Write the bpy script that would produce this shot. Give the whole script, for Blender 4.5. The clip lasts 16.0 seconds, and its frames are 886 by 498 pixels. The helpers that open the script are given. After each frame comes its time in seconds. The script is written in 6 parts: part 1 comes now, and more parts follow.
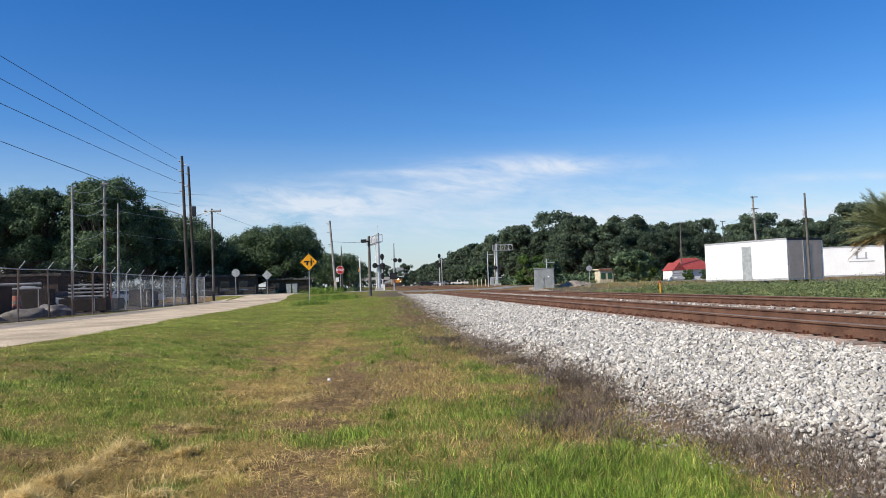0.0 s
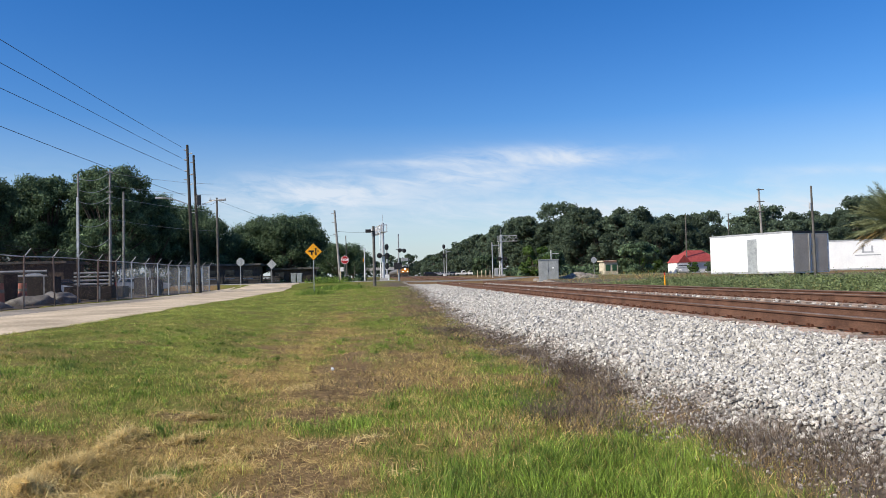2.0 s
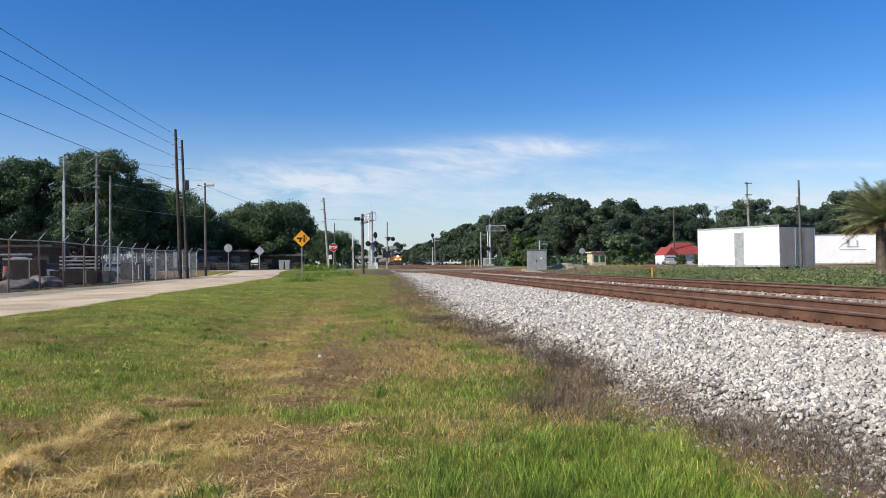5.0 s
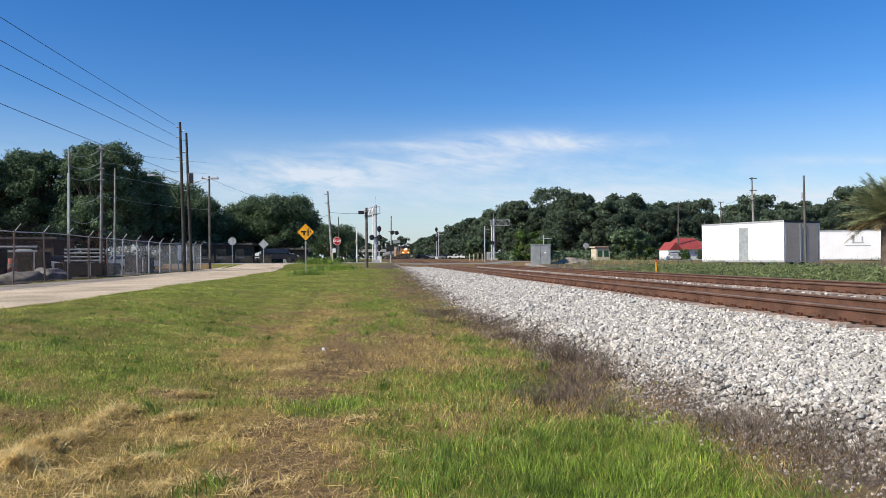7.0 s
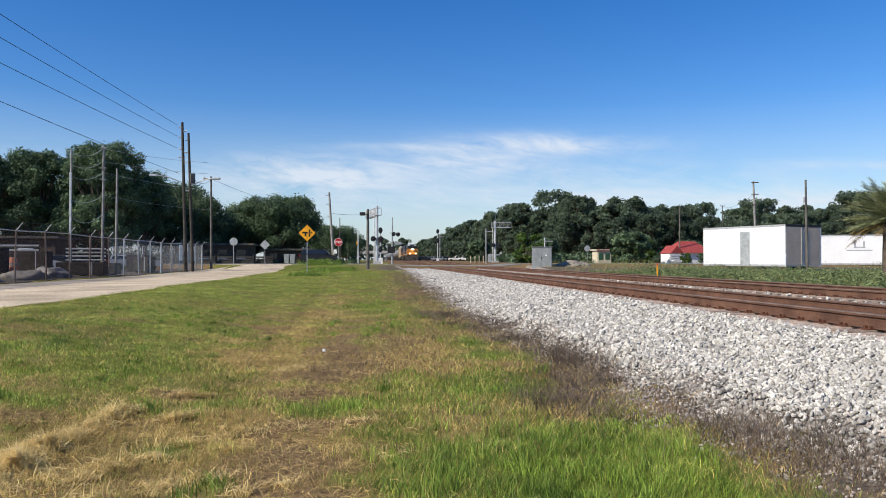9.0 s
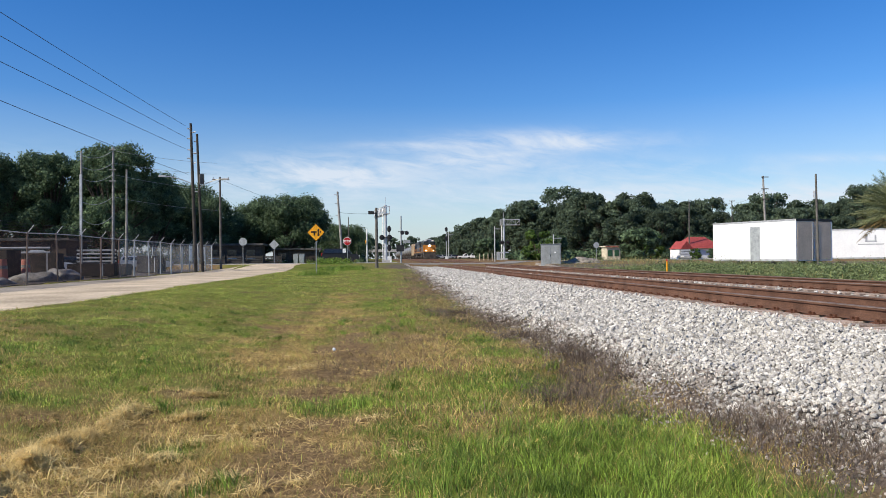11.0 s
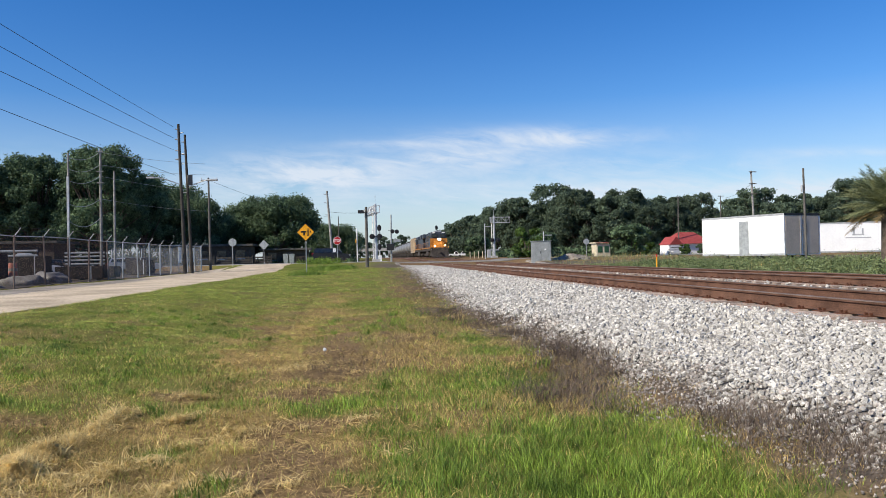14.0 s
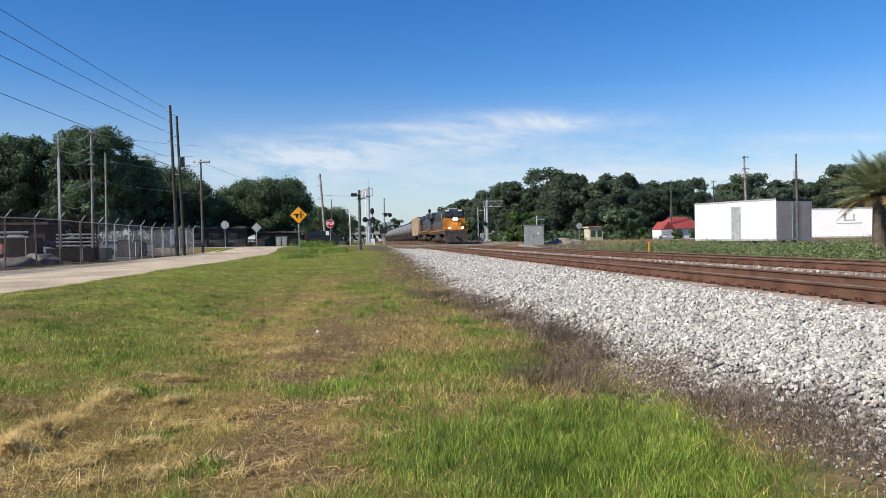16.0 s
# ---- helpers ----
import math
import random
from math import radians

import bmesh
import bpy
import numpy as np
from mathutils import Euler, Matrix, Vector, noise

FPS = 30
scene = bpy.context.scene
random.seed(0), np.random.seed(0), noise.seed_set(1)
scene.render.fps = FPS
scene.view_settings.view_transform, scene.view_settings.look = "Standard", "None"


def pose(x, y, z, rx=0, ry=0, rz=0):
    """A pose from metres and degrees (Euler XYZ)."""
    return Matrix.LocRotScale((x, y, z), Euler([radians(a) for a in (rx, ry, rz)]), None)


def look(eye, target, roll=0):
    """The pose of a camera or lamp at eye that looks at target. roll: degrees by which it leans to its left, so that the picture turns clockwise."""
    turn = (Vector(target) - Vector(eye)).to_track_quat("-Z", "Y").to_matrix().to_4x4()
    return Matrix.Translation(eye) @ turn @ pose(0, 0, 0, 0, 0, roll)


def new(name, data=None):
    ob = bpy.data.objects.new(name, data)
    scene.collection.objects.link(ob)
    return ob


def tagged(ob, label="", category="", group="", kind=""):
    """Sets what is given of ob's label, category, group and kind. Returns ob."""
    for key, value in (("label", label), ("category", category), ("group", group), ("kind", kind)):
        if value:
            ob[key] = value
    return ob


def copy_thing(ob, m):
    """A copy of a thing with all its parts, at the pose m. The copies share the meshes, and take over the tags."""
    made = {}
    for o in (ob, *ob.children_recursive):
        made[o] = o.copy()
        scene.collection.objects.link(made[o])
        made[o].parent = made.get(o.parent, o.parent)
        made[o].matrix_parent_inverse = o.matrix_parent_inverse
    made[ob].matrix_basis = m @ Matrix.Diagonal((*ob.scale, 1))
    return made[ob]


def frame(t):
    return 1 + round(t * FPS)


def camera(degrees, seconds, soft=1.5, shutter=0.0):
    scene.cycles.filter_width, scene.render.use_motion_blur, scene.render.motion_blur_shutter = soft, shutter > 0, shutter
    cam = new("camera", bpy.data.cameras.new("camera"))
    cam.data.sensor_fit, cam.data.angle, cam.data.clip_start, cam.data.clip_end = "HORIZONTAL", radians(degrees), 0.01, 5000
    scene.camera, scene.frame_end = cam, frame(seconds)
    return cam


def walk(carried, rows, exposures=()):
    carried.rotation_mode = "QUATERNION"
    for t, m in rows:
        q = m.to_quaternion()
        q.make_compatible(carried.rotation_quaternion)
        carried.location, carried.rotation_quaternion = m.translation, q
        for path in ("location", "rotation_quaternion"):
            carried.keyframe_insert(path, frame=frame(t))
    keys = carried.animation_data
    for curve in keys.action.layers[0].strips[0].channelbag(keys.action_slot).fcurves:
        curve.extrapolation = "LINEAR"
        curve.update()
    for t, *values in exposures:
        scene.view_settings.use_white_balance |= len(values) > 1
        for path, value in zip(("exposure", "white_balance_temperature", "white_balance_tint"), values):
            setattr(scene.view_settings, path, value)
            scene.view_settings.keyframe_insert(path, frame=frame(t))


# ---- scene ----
cam = camera(61.04, 16.0, soft=0.72)
ROWS = [
    (0.0, -0.001, -0.026, 1.561, -5.486, 2.707, 1.850),
    (0.5, 0.001, -0.030, 1.563, -5.201, 2.748, 1.912),
    (1.0, 0.003, -0.025, 1.563, -5.037, 2.744, 1.791),
    (1.5, 0.005, -0.021, 1.560, -4.868, 2.521, 1.592),
    (2.0, 0.008, -0.011, 1.555, -5.150, 2.000, 1.427),
    (2.5, 0.010, -0.002, 1.551, -5.575, 1.349, 1.450),
    (3.0, 0.008, -0.007, 1.556, -5.494, 0.968, 1.424),
    (3.5, 0.011, 0.004, 1.554, -5.788, 0.943, 1.154),
    (4.0, 0.005, 0.002, 1.555, -6.086, 1.231, 0.652),
    (6.5, 0.003, 0.001, 1.548, -5.956, 0.794, 0.692),
    (7.0, 0.002, 0.002, 1.547, -5.753, 0.700, 0.397),
    (7.5, -0.000, -0.003, 1.548, -5.484, 0.706, 0.016),
    (8.0, 0.000, -0.002, 1.552, -5.878, 0.902, 0.008),
    (8.5, 0.003, 0.002, 1.550, -5.948, 0.961, -0.038),
    (9.0, -0.000, 0.000, 1.550, -5.668, 0.840, 0.000),
    (9.5, 0.007, 0.007, 1.549, -5.808, 0.839, 0.098),
    (10.0, 0.002, -0.008, 1.548, -5.417, 0.839, 0.128),
    (12.5, -0.002, -0.008, 1.551, -4.932, 0.481, 0.860),
    (13.0, 0.006, 0.000, 1.552, -5.285, 0.480, 1.101),
    (13.5, 0.010, 0.009, 1.551, -5.616, 0.713, 1.209),
    (14.0, 0.011, 0.014, 1.552, -5.715, 0.548, 1.242),
    (14.5, 0.009, 0.021, 1.551, -5.987, 0.251, 1.149),
    (15.0, 0.004, 0.012, 1.548, -6.010, 0.091, 0.820),
    (15.5, 0.011, 0.008, 1.547, -5.903, -0.364, 0.842),
    (16.0, 0.008, 0.010, 1.545, -6.247, -0.707, 0.962),
]
walk(cam, [(t, pose(x, y, z, 90 + pitch, roll, yaw)) for t, x, y, z, yaw, pitch, roll in ROWS])

# ---- world and sun ----
SUN_ELEV, SUN_AZ = 38.0, -115.0  # degrees; azimuth from +y towards +x
world = bpy.data.worlds.new("sky")
scene.world = world
world.use_nodes = True
scene.view_settings.exposure = 0.35


def build_sky():
    nt = world.node_tree
    n, l = nt.nodes, nt.links
    n.clear()
    out = n.new("ShaderNodeOutputWorld")
    bg = n.new("ShaderNodeBackground")
    sky = n.new("ShaderNodeTexSky")
    sky.sky_type = "NISHITA"
    sky.sun_disc = False
    sky.sun_elevation, sky.sun_rotation = radians(SUN_ELEV), radians(SUN_AZ)
    sky.air_density, sky.dust_density, sky.ozone_density = 1.0, 0.15, 4.0
    bg.inputs["Strength"].default_value = 0.106
    tc = n.new("ShaderNodeTexCoord")
    sep = n.new("ShaderNodeSeparateXYZ")
    l.new(tc.outputs["Generated"], sep.inputs[0])

    def calc(op, a, b=0.0, c=0.0):
        m = n.new("ShaderNodeMath")
        m.operation = op
        for i, v in enumerate((a, b, c)):
            if isinstance(v, (int, float)):
                m.inputs[i].default_value = v
            else:
                l.new(v, m.inputs[i])
        return m.outputs[0]

    # bearing and height above the horizon, as slopes, drive a bank of thin cloud in the north
    deep_y = calc("MAXIMUM", sep.outputs["Y"], 0.05)
    az, el = calc("DIVIDE", sep.outputs["X"], deep_y), calc("DIVIDE", sep.outputs["Z"], deep_y)
    flat = n.new("ShaderNodeCombineXYZ")
    l.new(calc("MULTIPLY_ADD", el, 1.2, az), flat.inputs[0])
    l.new(calc("MULTIPLY", el, 3.4), flat.inputs[1])

    def wisps(scale, detail, warp, offset):
        mp = n.new("ShaderNodeMapping")
        mp.inputs["Location"].default_value = (offset, offset * 0.7, 0)
        l.new(flat.outputs[0], mp.inputs[0])
        nz = n.new("ShaderNodeTexNoise")
        nz.inputs["Scale"].default_value, nz.inputs["Detail"].default_value, nz.inputs["Roughness"].default_value = scale, detail, 0.6
        nz.inputs["Distortion"].default_value = warp
        l.new(mp.outputs[0], nz.inputs["Vector"])
        return nz.outputs["Fac"]

    coarse, fine = wisps(4.5, 8.0, 0.7, 3.1), wisps(16.0, 7.0, 1.1, 1.7)
    tex = calc("ADD", calc("MULTIPLY", coarse, 0.65), calc("MULTIPLY", fine, 0.35))
    body = None
    for cx, ce, sx, se, k in ((-0.09, 0.112, 0.11, 0.024, 1.2), (0.24, 0.157, 0.14, 0.014, 0.85), (0.13, 0.13, 0.1, 0.018, 0.85), (0.41, 0.121, 0.15, 0.012, 0.5), (0.68, 0.135, 0.13, 0.007, 0.35), (0.05, 0.15, 0.09, 0.005, 0.35), (0.1, 0.085, 0.45, 0.03, 0.45), (0.55, 0.08, 0.35, 0.02, 0.75), (-0.75, 0.13, 0.3, 0.03, 0.3), (1.3, 0.14, 0.4, 0.04, 0.4)):
        dx, de = calc("DIVIDE", calc("SUBTRACT", az, cx), sx), calc("DIVIDE", calc("SUBTRACT", el, ce), se)
        q = calc("ADD", calc("MULTIPLY", dx, dx), calc("MULTIPLY", de, de))
        g = calc("MULTIPLY", calc("POWER", 2.718, calc("MULTIPLY", q, -1.0)), k)
        body = g if body is None else calc("ADD", body, g)
    ragged = n.new("ShaderNodeMapRange")
    ragged.inputs["From Min"].default_value, ragged.inputs["From Max"].default_value = 0.37, 0.66
    l.new(tex, ragged.inputs["Value"])
    cloud = calc("MULTIPLY", calc("MULTIPLY", body, ragged.outputs[0]), 1.4)
    cloud = calc("MINIMUM", cloud, 0.85)
    mix = n.new("ShaderNodeMix")
    mix.data_type = "RGBA"
    mix.inputs["B"].default_value = (5.6, 6.1, 6.8, 1)
    l.new(cloud, mix.inputs["Factor"])
    deep = n.new("ShaderNodeHueSaturation")
    deep.inputs["Saturation"].default_value = 1.35
    deep.inputs["Hue"].default_value = 0.512
    l.new(sky.outputs[0], deep.inputs["Color"])
    veil = n.new("ShaderNodeValToRGB")  # summer haze low over the land
    v = veil.color_ramp.elements
    v[0].position, v[0].color = 0.0, (0.8, 0.8, 0.8, 1)
    v[1].position, v[1].color = 0.2, (0, 0, 0, 1)
    v.new(0.08).color = (0.34, 0.34, 0.34, 1)
    l.new(sep.outputs["Z"], veil.inputs[0])
    low = n.new("ShaderNodeMix")
    low.data_type = "RGBA"
    low.inputs["B"].default_value = (3.75, 4.4, 5.25, 1)
    l.new(veil.outputs[0], low.inputs["Factor"])
    l.new(deep.outputs[0], low.inputs["A"])
    l.new(low.outputs["Result"], mix.inputs["A"])
    l.new(mix.outputs["Result"], bg.inputs["Color"])
    l.new(bg.outputs[0], out.inputs[0])


build_sky()
sun = new("sun", bpy.data.lights.new("sun", "SUN"))
sun.data.energy, sun.data.angle, sun.data.color = 4.8, radians(0.53), (1.0, 0.92, 0.78)
_a, _e = radians(SUN_AZ), radians(SUN_ELEV)
sun.matrix_world = look((math.sin(_a) * math.cos(_e) * 50, math.cos(_a) * math.cos(_e) * 50, math.sin(_e) * 50), (0, 0, 0))


# ---- materials ----
def mat(name, base, alt=None, rough=0.8, metal=0.0, scale=3.0, fine=40.0, bump=0.15, var=0.25, island=0.0, random_ob=0.0, emit=None, trans=0.0, coords="Object", spec=0.3, wave=None):
    """A surface: two tones mixed by coarse and fine noise, with bump; island / random_ob vary it piece by piece."""
    m = bpy.data.materials.new(name)
    m.use_nodes = True
    nt = m.node_tree
    n, l = nt.nodes, nt.links
    b = n["Principled BSDF"]
    alt = alt or tuple(c * (1 + var) for c in base)
    low = tuple(c * (1 - var) for c in base)
    tc = n.new("ShaderNodeTexCoord")
    n1, n2 = n.new("ShaderNodeTexNoise"), n.new("ShaderNodeTexNoise")
    for nz, s in ((n1, scale), (n2, fine)):
        nz.inputs["Scale"].default_value, nz.inputs["Detail"].default_value = s, 5.0
        l.new(tc.outputs[coords], nz.inputs["Vector"])
    add = n.new("ShaderNodeMath")
    add.operation = "ADD"
    half = n.new("ShaderNodeMath")
    half.operation = "MULTIPLY_ADD"
    half.inputs[1].default_value, half.inputs[2].default_value = 2.2, -1.7
    l.new(n1.outputs["Fac"], add.inputs[0])
    l.new(n2.outputs["Fac"], add.inputs[1])
    l.new(add.outputs[0], half.inputs[0])
    half.use_clamp = True
    fac = half.outputs[0]
    mix = n.new("ShaderNodeMix")
    mix.data_type = "RGBA"
    mix.inputs["A"].default_value, mix.inputs["B"].default_value = (*low, 1), (*alt, 1)
    l.new(fac, mix.inputs["Factor"])
    col = mix.outputs["Result"]
    for amount, node, sock in ((island, "ShaderNodeNewGeometry", "Random Per Island"), (random_ob, "ShaderNodeObjectInfo", "Random")):
        if amount:
            g = n.new(node)
            r = n.new("ShaderNodeMapRange")
            r.inputs["To Min"].default_value, r.inputs["To Max"].default_value = 1 - amount, 1 + amount
            l.new(g.outputs[sock], r.inputs["Value"])
            h = n.new("ShaderNodeHueSaturation")
            l.new(r.outputs[0], h.inputs["Value"])
            l.new(col, h.inputs["Color"])
            col = h.outputs["Color"]
    l.new(col, b.inputs["Base Color"])
    b.inputs["Roughness"].default_value, b.inputs["Metallic"].default_value = rough, metal
    b.inputs["Specular IOR Level"].default_value = spec
    if bump:
        bm = n.new("ShaderNodeBump")
        bm.inputs["Strength"].default_value, bm.inputs["Distance"].default_value = bump, 0.02
        l.new(n2.outputs["Fac"], bm.inputs["Height"])
        l.new(bm.outputs[0], b.inputs["Normal"])
    if emit:
        b.inputs["Emission Color"].default_value, b.inputs["Emission Strength"].default_value = (*emit[0], 1), emit[1]
    if trans:  # light that passes through leaves and blades
        t = n.new("ShaderNodeBsdfTranslucent")
        l.new(col, t.inputs["Color"])
        ms = n.new("ShaderNodeMixShader")
        ms.inputs[0].default_value = trans
        l.new(b.outputs[0], ms.inputs[1])
        l.new(t.outputs[0], ms.inputs[2])
        l.new(ms.outputs[0], n["Material Output"].inputs[0])
    return m


def see_through(name, base, cover, rough=0.5, metal=0.0):
    """A fabric or wire mesh finer than the eye resolves: partly open."""
    m = mat(name, base, rough=rough, metal=metal, scale=0.6, fine=8.0, bump=0)
    nt = m.node_tree
    n, l = nt.nodes, nt.links
    tr, ms = n.new("ShaderNodeBsdfTransparent"), n.new("ShaderNodeMixShader")
    ms.inputs[0].default_value = cover
    l.new(tr.outputs[0], ms.inputs[1])
    l.new(n["Principled BSDF"].outputs[0], ms.inputs[2])
    l.new(ms.outputs[0], n["Material Output"].inputs[0])
    return m


def ground_material():
    """Soil and thatch, tinted by the painted zone weights of the sward (green, straw, dead)."""
    m = bpy.data.materials.new("turf_soil")
    m.use_nodes = True
    nt = m.node_tree
    n, l = nt.nodes, nt.links
    b = n["Principled BSDF"]
    at = n.new("ShaderNodeAttribute")
    at.attribute_name = "sward"
    sep = n.new("ShaderNodeSeparateColor")
    l.new(at.outputs["Color"], sep.inputs[0])
    tc = n.new("ShaderNodeTexCoord")
    nz, n2 = n.new("ShaderNodeTexNoise"), n.new("ShaderNodeTexNoise")
    nz.inputs["Scale"].default_value, nz.inputs["Detail"].default_value, nz.inputs["Roughness"].default_value = 16.0, 9.0, 0.68
    n2.inputs["Scale"].default_value, n2.inputs["Detail"].default_value = 0.7, 6.0
    l.new(tc.outputs["Object"], nz.inputs["Vector"])
    l.new(tc.outputs["Object"], n2.inputs["Vector"])

    def two(a, c, f):
        x = n.new("ShaderNodeMix")
        x.data_type = "RGBA"
        for s, v in (("A", a), ("B", c)):
            if isinstance(v, tuple):
                x.inputs[s].default_value = (*v, 1)
            else:
                l.new(v, x.inputs[s])
        l.new(f, x.inputs["Factor"])
        return x.outputs["Result"]

    sharp = n.new("ShaderNodeMapRange")
    sharp.inputs["From Min"].default_value, sharp.inputs["From Max"].default_value = 0.3, 0.7
    l.new(nz.outputs["Fac"], sharp.inputs["Value"])
    soil = two((0.04, 0.025, 0.013), (0.3, 0.2, 0.105), sharp.outputs[0])
    straw = two((0.075, 0.052, 0.022), (0.45, 0.32, 0.12), sharp.outputs[0])
    green = two((0.06, 0.075, 0.015), (0.22, 0.235, 0.05), n2.outputs["Fac"])
    c = two(soil, straw, sep.outputs[1])
    c = two(c, green, sep.outputs[0])
    grit = two((0.045, 0.036, 0.028), (0.19, 0.155, 0.125), sharp.outputs[0])
    c = two(c, grit, sep.outputs[2])
    l.new(c, b.inputs["Base Color"])
    b.inputs["Roughness"].default_value, b.inputs["Specular IOR Level"].default_value = 1.0, 0.05
    bm = n.new("ShaderNodeBump")
    bm.inputs["Strength"].default_value, bm.inputs["Distance"].default_value = 0.5, 0.03
    l.new(nz.outputs["Fac"], bm.inputs["Height"])
    l.new(bm.outputs[0], b.inputs["Normal"])
    return m


